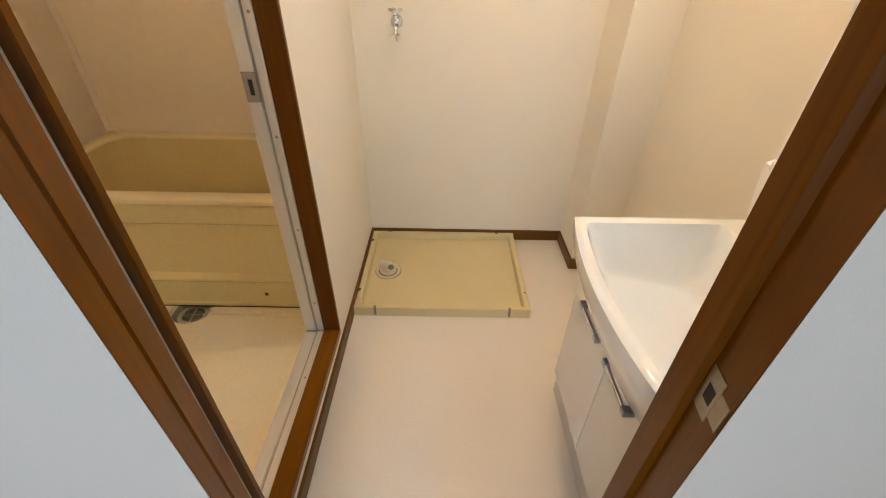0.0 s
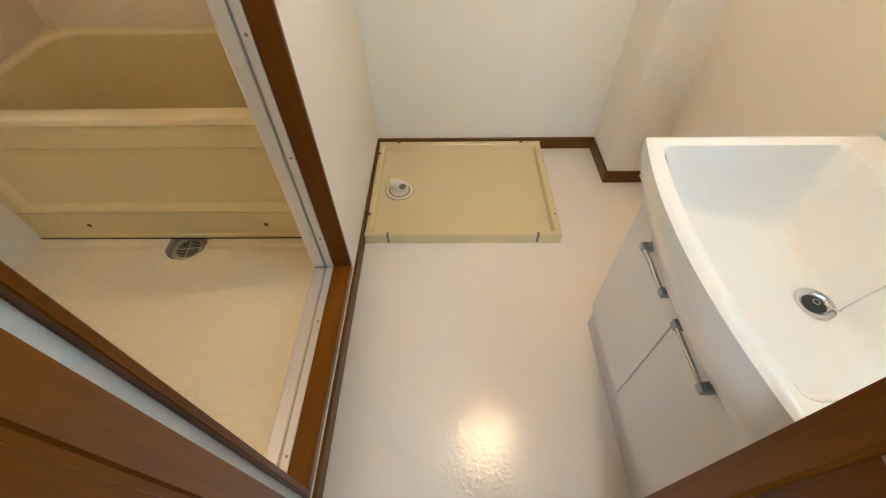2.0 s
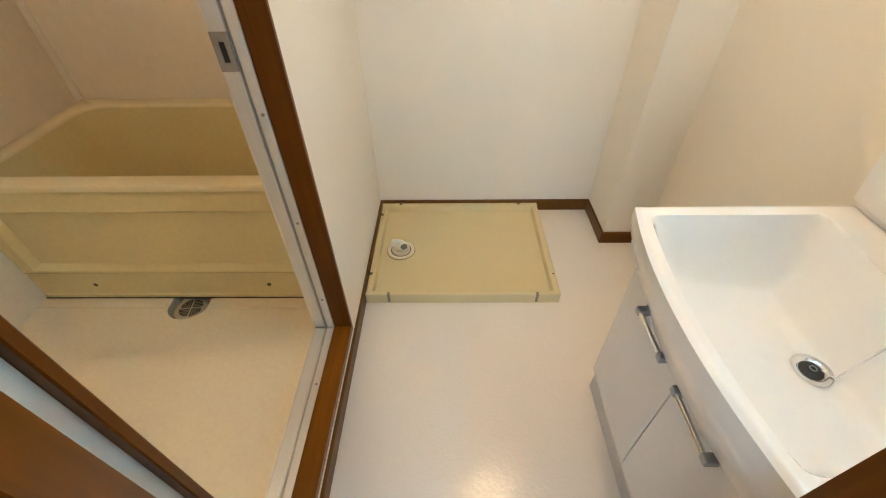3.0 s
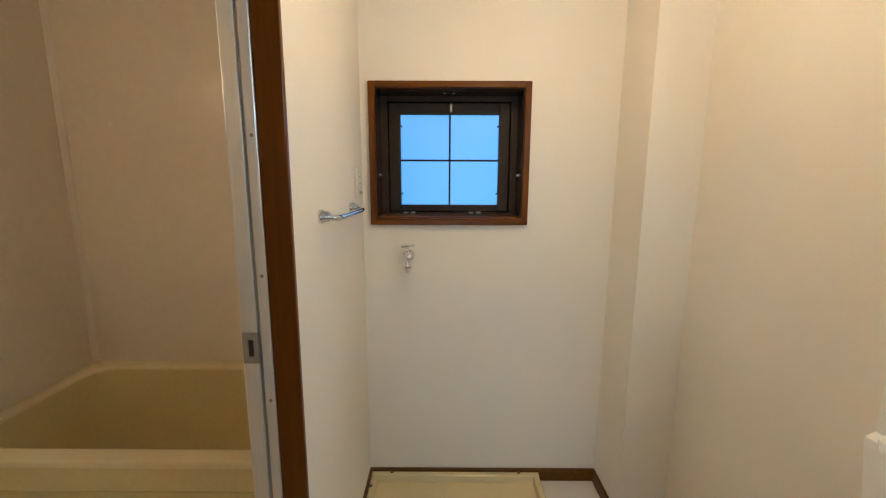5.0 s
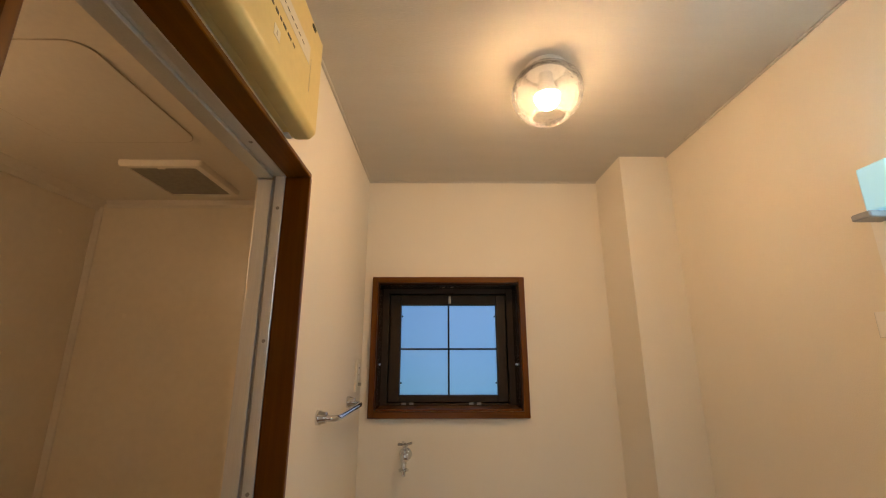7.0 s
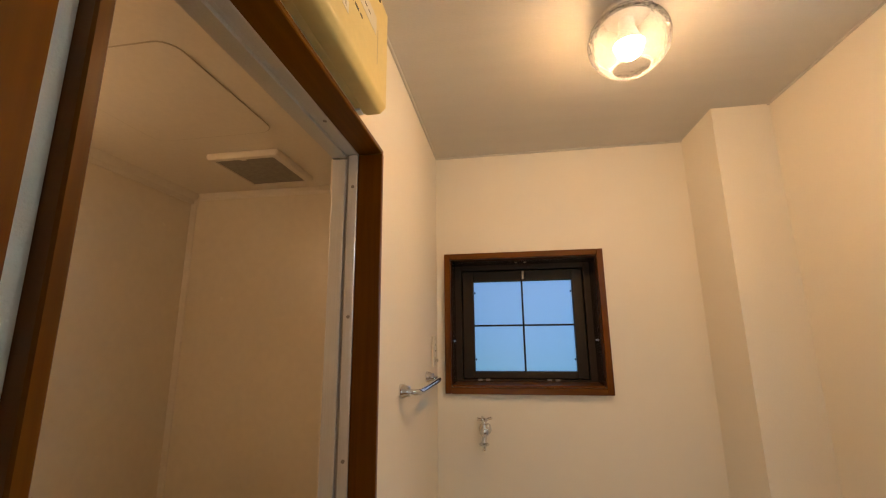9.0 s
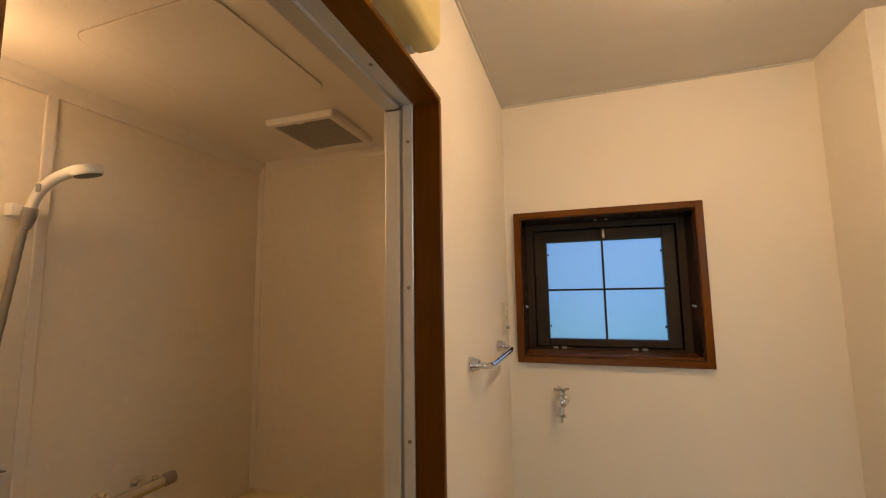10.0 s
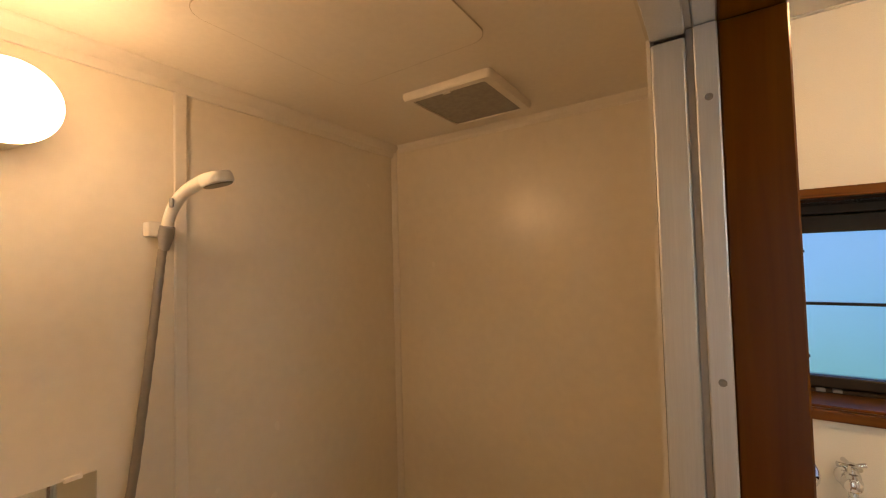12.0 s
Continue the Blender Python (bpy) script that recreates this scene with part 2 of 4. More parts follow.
def rounded(x0, x1, y0, y1, r, n=6):
    """Outline of a rectangle with round corners."""
    pts = []
    for cx, cy, a in ((x1 - r, y1 - r, 0), (x0 + r, y1 - r, 90), (x0 + r, y0 + r, 180), (x1 - r, y0 + r, 270)):
        for i in range(n + 1):
            t = radians(a + 90 * i / n)
            pts.append((cx + r * math.cos(t), cy + r * math.sin(t)))
    return pts


def lathe(profile, m, seg=32, cap=True):
    """A profile of (radius, height) turned round the z axis, then laid at the pose m."""
    bm = bmesh.new()
    rings = []
    for r, h in profile:
        rings.append([bm.verts.new(m @ Vector((r * math.cos(2 * math.pi * i / seg), r * math.sin(2 * math.pi * i / seg), h))) for i in range(seg)])
    for a, b in zip(rings, rings[1:]):
        for i in range(seg):
            bm.faces.new((a[i], a[(i + 1) % seg], b[(i + 1) % seg], b[i]))
    if cap:
        bm.faces.new(rings[0])
        bm.faces.new(rings[-1])
    bmesh.ops.recalc_face_normals(bm, faces=bm.faces)
    return bm


def smooth_path(points, n=8):
    """Catmull-Rom points through the given ones."""
    p = [Vector(q) for q in points]
    p = [2 * p[0] - p[1]] + p + [2 * p[-1] - p[-2]]
    out = []
    for i in range(1, len(p) - 2):
        for k in range(n):
            t = k / n
            a, b, c, d = p[i - 1], p[i], p[i + 1], p[i + 2]
            out.append(0.5 * (2 * b + (c - a) * t + (2 * a - 5 * b + 4 * c - d) * t * t + (3 * b - a - 3 * c + d) * t ** 3))
    out.append(p[-2])
    return out


def tube(points, radius, seg=12):
    """A round bar along points; radius is a number or a function of 0 to 1."""
    bm = bmesh.new()
    pts = [Vector(q) for q in points]
    rings = []
    up = Vector((0.13, 0.21, 0.97))
    for i, q in enumerate(pts):
        d = (pts[min(i + 1, len(pts) - 1)] - pts[max(i - 1, 0)]).normalized()
        a = d.cross(up)
        if a.length < 1e-3:
            a = d.cross(Vector((1, 0, 0)))
        a.normalize()
        b = d.cross(a)
        r = radius(i / (len(pts) - 1)) if callable(radius) else radius
        rings.append([bm.verts.new(q + r * (a * math.cos(2 * math.pi * k / seg) + b * math.sin(2 * math.pi * k / seg))) for k in range(seg)])
    for a, b in zip(rings, rings[1:]):
        for i in range(seg):
            bm.faces.new((a[i], a[(i + 1) % seg], b[(i + 1) % seg], b[i]))
    bm.faces.new(rings[0])
    bm.faces.new(rings[-1])
    bmesh.ops.recalc_face_normals(bm, faces=bm.faces)
    return bm


def ball(c, r, m=None, u=24, v=14):
    bm = bmesh.new()
    bmesh.ops.create_uvsphere(bm, u_segments=u, v_segments=v, radius=r)
    for q in bm.verts:
        q.co = (m @ q.co if m else q.co) + Vector(c)
    return bm


def thing(name, base, label, category, group=""):
    ob = new(name)
    ob.location = base
    ob.empty_display_size = 0.05
    return tagged(ob, label, category, group)


def part(name, bm, material, parent=None, label="", smooth=False):
    """Links bm, drawn in the world's metres, as one mesh under parent."""
    off, up = Vector((0, 0, 0)), parent
    while up is not None:
        off, up = off + up.location, up.parent
    for v in bm.verts:
        v.co -= off
    me = bpy.data.meshes.new(name)
    bm.to_mesh(me)
    bm.free()
    me.materials.append(material)
    if smooth:
        for f in me.polygons:
            f.use_smooth = True
        me.set_sharp_from_angle(angle=radians(40))
    ob = new(name, me)
    ob.parent = parent
    if label:
        ob["label"] = label
    return ob


def setting(name, bm, material, label, category):
    return tagged(part(name, bm, material), label, category, "", "structure")


# ---- structure: washroom, bathroom and hall ----
XR, YF, CEIL = 1.29, 2.0, 2.32
YD0, YD1 = 0.273, 0.375
BX, BCEIL, BFLOOR = -1.26, 2.215, 0.085


def build_structure():
    setting("floor", box(0.0, XR, YD0, YF, -0.06, 0.0), VINYL, "cream cushioned vinyl floor with a soft sheen", "floor")
    setting("floor_hall", box(-1.4, 2.1, -1.7, YD0, -0.06, 0.0), HALL_FLOOR, "brown wooden hall floor outside the washroom", "floor")
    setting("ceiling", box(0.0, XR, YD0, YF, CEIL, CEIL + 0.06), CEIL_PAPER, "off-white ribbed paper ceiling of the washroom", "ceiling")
    setting("ceiling_hall", box(-1.4, 2.1, -1.7, YD0, 2.4, 2.46), CEIL_PAPER, "plain off-white hall ceiling", "ceiling")
    # far wall with the window opening
    b = box(-0.06, 0.060, YF, 2.2, -0.06, 2.38)
    box(0.692, XR + 0.1, YF, 2.2, -0.06, 2.38, bm=b)
    box(0.060, 0.692, YF, 2.2, -0.06, 1.282, bm=b)
    box(0.060, 0.692, YF, 2.2, 1.826, 2.38, bm=b)
    setting("wall_far", b, WALLPAPER, "cream papered wall with a small square window", "wall")
    setting("wall_right", box(XR, XR + 0.1, YD1, YF, -0.06, 2.38), WALLPAPER, "cream papered wall behind the washbasin", "wall")
    setting("wall_column", box(1.092, XR, 1.732, YF, 0.0, CEIL), WALLPAPER, "cream papered boxed column in the corner", "wall")
    # wall between washroom and bathroom
    b = box(-0.06, 0.0, YD1, 0.4120, -0.06, 2.38)
    box(-0.06, 0.0, 1.124, YF, -0.06, 2.38, bm=b)
    box(-0.06, 0.0, 0.4120, 1.124, -0.06, 0.128, bm=b)
    box(-0.06, 0.0, 0.4120, 1.124, 1.958, 2.38, bm=b)
    # unseen fill round the door pocket, added to keep sky light out
    box(-0.1135, -0.0605, YD1, YF, 1.9605, 2.38, bm=b)
    box(-0.1135, -0.0605, 1.84, YF, -0.06, 1.9600, bm=b)
    setting("wall_left", b, WALLPAPER, "cream papered wall with the bathroom doorway", "wall")
    # wall towards the hall
    b = prism([(-1.4, YD0), (0.0755, YD0), (0.0555, 0.2895), (0.0555, 0.306), (0.012, 0.330), (0.012, YD1), (-1.4, YD1)], 2, -0.06, 2.02)
    join(b, prism([(0.7475, YD0), (2.1, YD0), (2.1, YD1), (0.7655, YD1), (0.7655, 0.2895)], 2, -0.06, 2.02))
    box(-1.4, 2.1, YD0, YD1, 2.02, 2.46, bm=b)
    setting("wall_door", b, HALL_PAPER, "white papered hall wall round the washroom doorway", "wall")
    setting("wall_hall_left", box(-1.5, -1.4, -1.7, YD1, -0.06, 2.46), HALL_PAPER, "plain white papered hall wall", "wall")
    setting("wall_hall_right", box(2.1, 2.2, -1.7, YD1, -0.06, 2.46), HALL_PAPER, "plain white papered hall wall", "wall")
    b = box(-1.5, -0.68, -1.8, -1.7, -0.06, 2.46)
    box(0.78, 2.2, -1.8, -1.7, -0.06, 2.46, bm=b)
    box(-0.68, 0.78, -1.8, -1.7, 2.02, 2.46, bm=b)
    box(-0.68, 0.78, -1.8, -1.7, -0.06, 0.22, bm=b)
    setting("wall_hall_back", b, HALL_PAPER, "plain white papered hall wall with a daylight opening", "wall")
    # baseboards
    h, d = 0.064, 0.011
    for name, c in (("baseboard_far", (0.012, 1.091, YF - d, YF)), ("baseboard_left", (0.0, d, YD1, YF)),
                    ("baseboard_column_side", (1.092 - d, 1.0915, 1.732 - d, YF - d)), ("baseboard_column_front", (1.092, XR - 0.001, 1.732 - d, 1.7315)),
                    ("baseboard_right", (XR - d, XR, 0.985, 1.720))):
        setting(name, box(*c, 0.0, h, 0.002, 1), BASE_WOOD, "dark brown wooden baseboard along the wall", "baseboard")
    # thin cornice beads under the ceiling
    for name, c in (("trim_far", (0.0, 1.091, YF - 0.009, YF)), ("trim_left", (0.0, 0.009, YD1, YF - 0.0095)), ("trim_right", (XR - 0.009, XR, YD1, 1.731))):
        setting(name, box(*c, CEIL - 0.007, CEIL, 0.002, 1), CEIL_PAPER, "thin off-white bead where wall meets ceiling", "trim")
    # bathroom shell
    setting("floor_bath", bath_floor(), BATH_FLOOR, "beige moulded resin bathroom floor", "floor")
    setting("ceiling_bath", box(BX - 0.02, -0.114, 0.38, 2.0, BCEIL, BCEIL + 0.03), BATH_CEIL, "cream panel ceiling of the bathroom", "ceiling")
    setting("wall_bath_left", box(BX - 0.02, BX, 0.38, 2.0, -0.05, BCEIL), BATH_WALL, "glossy cream bathroom wall panels", "wall")
    setting("wall_bath_far", box(BX, -0.1185, 1.99, 2.0, -0.05, BCEIL), BATH_WALL, "glossy cream bathroom wall panel above the tub", "wall")
    setting("wall_bath_near", box(BX, -0.1185, 0.376, 0.388, -0.05, BCEIL), BATH_WALL, "glossy cream bathroom end wall", "wall")
    b = box(-0.118, -0.114, 0.388, 0.420, -0.05, BCEIL)
    box(-0.118, -0.114, 1.113, 1.99, -0.05, BCEIL, bm=b)
    box(-0.118, -0.114, 0.420, 1.113, -0.05, 0.150, bm=b)
    box(-0.118, -0.114, 0.420, 1.113, 1.9465, BCEIL, bm=b)
    setting("wall_bath_right", b, BATH_WALL, "glossy cream bathroom panel beside the doorway", "wall")
    # cove, corner strips and the batten between two panels
    cove = [(0.0, 0.0), (0.034, 0.0), (0.031, -0.006), (0.012, -0.030), (0.009, -0.052), (0.0, -0.052)]
    setting("trim_bath_cove_left", prism([(BX + a, BCEIL + c) for a, c in cove], 1, 0.389, 1.989), BATH_TRIM, "cream plastic cove where bathroom wall meets ceiling", "trim")
    setting("trim_bath_cove_far", prism([(1.99 - a * 0.5, BCEIL + c * 0.62) for a, c in cove], 0, BX + 0.034, -0.119), BATH_TRIM, "cream plastic cove above the tub wall", "trim")
    setting("trim_bath_batten", box(BX, BX + 0.009, 1.076, 1.109, BFLOOR, BCEIL - 0.05, 0.004), BATH_TRIM, "cream plastic joint strip between wall panels", "trim")
    setting("trim_bath_corner", prism([(BX, 1.99), (BX + 0.020, 1.99), (BX + 0.017, 1.984), (BX + 0.006, 1.973), (BX, 1.970)], 2, 0.62, BCEIL - 0.03), BATH_TRIM, "cream plastic strip in the bathroom corner", "trim")


def bath_floor():
    """Resin floor tray with a raised lip under the tub and a drain cut-out."""
    cx, r = -0.665, 0.076
    notch = [(cx + r * math.cos(radians(-180 * i / 16)), 1.262 + r * 0.86 * math.sin(radians(-180 * i / 16))) for i in range(17)]
    outline = [(BX, 0.388), (-0.1185, 0.388), (-0.1185, 1.32), (cx + r, 1.32)] + notch + [(cx - r, 1.32), (BX, 1.32)]
    b = prism(outline, 2, 0.02, BFLOOR)
    box(BX, -0.1185, 0.388, 1.99, -0.05, 0.0195, bm=b)
    for xa, xb in ((BX, cx - r - 0.012), (cx + r + 0.012, -0.1185)):
        join(b, prism([(1.252, BFLOOR), (1.256, BFLOOR + 0.006), (1.296, BFLOOR + 0.006), (1.298, BFLOOR)], 0, xa, xb))
    return b


build_structure()


# ---- door frames ----
def build_bath_doorway():
    t = thing("door_frame", (-0.05, 0.76, 0.128), "dark varnished wooden bathroom door frame with aluminium tracks", "door frame")
    t["kind"] = "structure"
    part("side_post", box(-0.046, 0.016, 0.4125, 0.4270, 0.157, 1.945, 0.002, 1), WOOD_HALL, t)
    part("side_post", box(-0.046, 0.016, 1.110, 1.1235, 0.157, 1.945, 0.002, 1), WOOD_Z, t)
    part("head_board", box(-0.046, 0.015, 0.4125, 1.1235, 1.9455, 1.9575, 0.002, 1), WOOD_Y, t)
    part("sill_board", box(-0.046, 0.015, 0.4125, 1.1235, 0.129, 0.1565, 0.002, 1), WOOD_Y, t)
    # aluminium liner: a flat strip, a groove and an outer channel on each side
    for y0, y1 in ((0.412, 0.425), (1.108, 1.120)):
        part("track_strip", box(-0.0695, -0.0465, y0, y1, 0.153, 1.946, 0.0015, 1), ALU, t, "brushed aluminium strip")
        part("track_groove", box(-0.077, -0.070, y0 - 0.004 if y0 < 1 else y0 + 0.008, y1 - 0.008 if y0 < 1 else y1 + 0.004, 0.150, 1.948), ALU_SHADED, t)
    part("head_track", box(-0.0695, -0.0465, 0.412, 1.120, 1.9465, 1.958, 0.0015, 1), ALU, t, "brushed aluminium head track")
    part("head_track", box(-0.1135, -0.070, 0.412, 1.120, 1.949, 1.960, 0.001, 1), ALU, t, "brushed aluminium head track")
    part("head_lip", box(-0.1135, -0.0775, 0.426, 1.109, 1.9405, 1.9488, 0.001, 1), ALU, t)
    part("near_channel", box(-0.1135, -0.0775, 0.410, 0.4245, 0.150, 1.9485, 0.002, 1), ALU, t)
    part("sill_track", box(-0.0695, -0.0465, 0.425, 1.108, 0.130, 0.1535, 0.002, 1), ALU, t, "brushed aluminium sill track")
    part("sill_groove", box(-0.077, -0.070, 0.425, 1.108, 0.130, 0.146), ALU_SHADED, t)
    part("sill_track", box(-0.1135, -0.0775, 0.425, 1.108, 0.110, 0.150, 0.002, 1), ALU, t, "brushed aluminium sill track")
    for z in (0.30, 0.62, 0.93, 1.235, 1.544, 1.861):
        part("screw", lathe([(0.0042, 0), (0.0042, 0.0012), (0.0015, 0.0004)], pose(-0.057, 1.108, z, 90), 12), GREY_PLATE, t)
    for y in (0.55, 0.94):
        part("screw", lathe([(0.0042, 0), (0.0042, 0.0012), (0.0015, 0.0004)], pose(-0.057, y, 1.9465, 180), 12), GREY_PLATE, t)
        part("screw", lathe([(0.0042, 0), (0.0042, 0.0012), (0.0015, 0.0004)], pose(-0.057, y - 0.05, 0.1535), 12), GREY_PLATE, t)
    # sliding leaf pushed back into the wall pocket
    d = thing("sliding_door", (-0.095, 1.45, 0.16), "open aluminium-edged sliding bathroom door in its wall pocket", "door")
    part("stile", box(-0.1135, -0.0775, 1.110, 1.150, 0.152, 1.938, 0.0025, 2), ALU, d, "brushed aluminium leading stile")
    part("panel", box(-0.103, -0.088, 1.150, 1.80, 0.16, 1.93), BATH_TRIM, d)
    plate = part("finger_pull", box(-0.1135, -0.0765, 1.1065, 1.1105, 1.024, 1.100, 0.001, 1), GREY_PLATE, d, "grey metal finger pull plate")
    b = box(-0.098, -0.088, 1.1045, 1.1066, 1.043, 1.082)
    part("recess", b, DARK, plate)
    part("rim", box(-0.1005, -0.0985, 1.1035, 1.1066, 1.040, 1.085), GREY_PLATE, plate)


def build_hall_doorway():
    t = thing("door_frame", (0.41, 0.32, 0.0), "dark varnished wooden door frame between hall and washroom", "door frame")
    t["kind"] = "structure"
    left = [(0.0558, 0.2905), (0.0755, 0.2735), (0.077, 0.2735), (0.070, 0.306), (0.059, 0.309), (0.058, 0.318), (0.060, 0.322), (0.0265, 0.382), (0.0125, 0.382), (0.0125, 0.3310), (0.0558, 0.3068)]
    part("side_post", prism(left, 2, 0.0, 2.0), WOOD_HALL, t)
    right = [(0.7655, 0.290), (0.7475, 0.2735), (0.7460, 0.2735), (0.7545, 0.336), (0.7435, 0.340), (0.7425, 0.384), (0.785, 0.384), (0.785, 0.3755), (0.7655, 0.3755)]
    part("side_post", prism(right, 2, 0.0, 2.0), WOOD_HALL, t)
    part("head_board", box(0.0555, 0.7655, 0.2715, 0.384, 2.0005, 2.0195, 0.002, 1), WOOD_X, t)
    # strike plate let into the right post
    def on_face(y, out):
        return (0.7460 + 0.136 * (y - 0.2735) - out, y)
    s = part("strike_plate", prism([on_face(0.300, 0.0), on_face(0.334, 0.0), on_face(0.334, 0.0016), on_face(0.300, 0.0016)], 2, 0.866, 0.942, 0.0004), STEEL, t, "worn steel strike plate")
    part("tab", prism([on_face(0.2765, 0.0), on_face(0.2998, 0.0), on_face(0.2998, 0.0015), on_face(0.280, 0.0018), on_face(0.2762, 0.0030)], 2, 0.880, 0.926, 0.0004), STEEL, s)
    part("latch_hole", prism([on_face(0.306, 0.0012), on_face(0.324, 0.0012), on_face(0.324, 0.0019), on_face(0.306, 0.0019)], 2, 0.890, 0.917), DARK, s)
    for z in (0.876, 0.932):
        part("screw", lathe([(0.0034, 0), (0.0034, 0.0008), (0.001, 0.0003)], pose(*on_face(0.316, 0.0015), z, 0, -90, 0), 10), STEEL, s)


build_bath_doorway()
build_hall_doorway()


# ---- window ----
def build_window():
    t = thing("window_1", (0.376, 2.06, 1.256), "small square bronze-framed frosted window in a dark wooden casing", "window")
    t["kind"] = "structure"
    x0, x1, z0, z1 = 0.037, 0.716, 1.256, 1.851
    w = 0.026
    part("casing_side", box(x0, x0 + w, 1.978, 2.0, z0, z1, 0.002, 1), WOOD_Z, t)
    part("casing_side", box(x1 - w, x1, 1.978, 2.0, z0, z1, 0.002, 1), WOOD_Z, t)
    part("casing_head", box(x0 + w, x1 - w, 1.978, 2.0, z1 - w, z1, 0.002, 1), WOOD_X, t)
    part("casing_sill", box(x0 + w, x1 - w, 1.976, 2.0, z0, z0 + w, 0.002, 1), WOOD_X, t)
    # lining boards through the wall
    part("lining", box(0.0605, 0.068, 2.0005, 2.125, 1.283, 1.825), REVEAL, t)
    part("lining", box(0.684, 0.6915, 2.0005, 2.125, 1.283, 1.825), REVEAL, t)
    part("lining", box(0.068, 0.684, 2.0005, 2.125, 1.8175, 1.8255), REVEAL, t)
    part("window_sill", box(0.068, 0.684, 1.9985, 2.125, 1.2825, 1.290), WOOD_X, t)
    # fixed outer frame
    f = part("window_frame", box(0.0605, 0.098, 2.125, 2.19, 1.2825, 1.8255, 0.002, 1), BRONZE, t, "dark bronze aluminium frame")
    part("frame_member", box(0.655, 0.6915, 2.125, 2.19, 1.2825, 1.8255, 0.002, 1), BRONZE, f)
    part("frame_member", box(0.098, 0.655, 2.125, 2.19, 1.794, 1.8255, 0.002, 1), BRONZE, f)
    part("frame_member", box(0.098, 0.655, 2.125, 2.19, 1.2825, 1.300, 0.002, 1), BRONZE, f)
    # rebate behind the sash, added to block sky light in the gaps
    for c in ((0.098, 0.130, 1.300, 1.794), (0.622, 0.655, 1.300, 1.794), (0.130, 0.622, 1.766, 1.794), (0.130, 0.622, 1.300, 1.318)):
        part("rebate", box(c[0], c[1], 2.1765, 2.189, c[2], c[3]), BRONZE, f)
    # opening sash
    s = part("sash", box(0.102, 0.153, 2.135, 2.175, 1.303, 1.790, 0.003, 2), BRONZE, t, "dark bronze sash")
    part("sash_rail", box(0.605, 0.651, 2.135, 2.175, 1.303, 1.790, 0.003, 2), BRONZE, s)
    part("sash_rail", box(0.153, 0.605, 2.135, 2.175, 1.742, 1.790, 0.003, 2), BRONZE, s)
    part("sash_rail", box(0.153, 0.605, 2.135, 2.175, 1.303, 1.333, 0.003, 2), BRONZE, s)
    part("glazing_bar", box(0.3755, 0.3835, 2.148, 2.168, 1.333, 1.742), BRONZE, s)
    part("glazing_bar", box(0.153, 0.605, 2.148, 2.168, 1.5335, 1.5415), BRONZE, s)
    for xa, xb in ((0.153, 0.3755), (0.3835, 0.605)):
        for za, zb in ((1.333, 1.5335), (1.5415, 1.742)):
            g = part("pane", box(xa, xb, 2.157, 2.161, za, zb), FROST, s, "frosted glass pane")
            g.visible_shadow = False
    for x in (0.158, 0.600):
        for z in (1.385, 1.690):
            part("glazing_clip", box(x - 0.003, x + 0.003, 2.150, 2.156, z - 0.004, z + 0.004), RUBBER, s)
    # latch at the head, stays along the edges
    la = part("latch", box(0.372, 0.398, 2.112, 2.136, 1.768, 1.789, 0.003, 2), BRONZE, t, "dark metal cam latch")
    part("lever", box(0.378, 0.390, 2.094, 2.113, 1.746, 1.782, 0.003, 2), STEEL, la)
    part("latch_plate", box(0.340, 0.430, 2.118, 2.126, 1.794, 1.806, 0.002, 1), BRONZE, la)
    for x, z in ((0.165, 1.3015), (0.200, 1.3015), (0.470, 1.3015), (0.505, 1.3015)):
        part("stay_clip", box(x, x + 0.020, 2.118, 2.127, z - 0.008, z + 0.002, 0.001, 1), GREY_PLATE, t)
    # small raised metal dots on the lining boards
    for x in (0.070, 0.682):
        for dy in (2.045, 2.080):
            part("lining_dot", lathe([(0.0075, 0), (0.007, 0.003), (0.003, 0.005)], pose(x - 0.002 if x < 0.3 else x + 0.002, dy, 1.470, 0, 90 if x < 0.3 else -90), 12), CHROME, t)
    for dx in (0.355, 0.395):
        part("lining_dot", lathe([(0.006, 0), (0.006, 0.002), (0.004, 0.003)], pose(dx, 2.06, 1.8178, 180), 12), STEEL, t)


build_window()


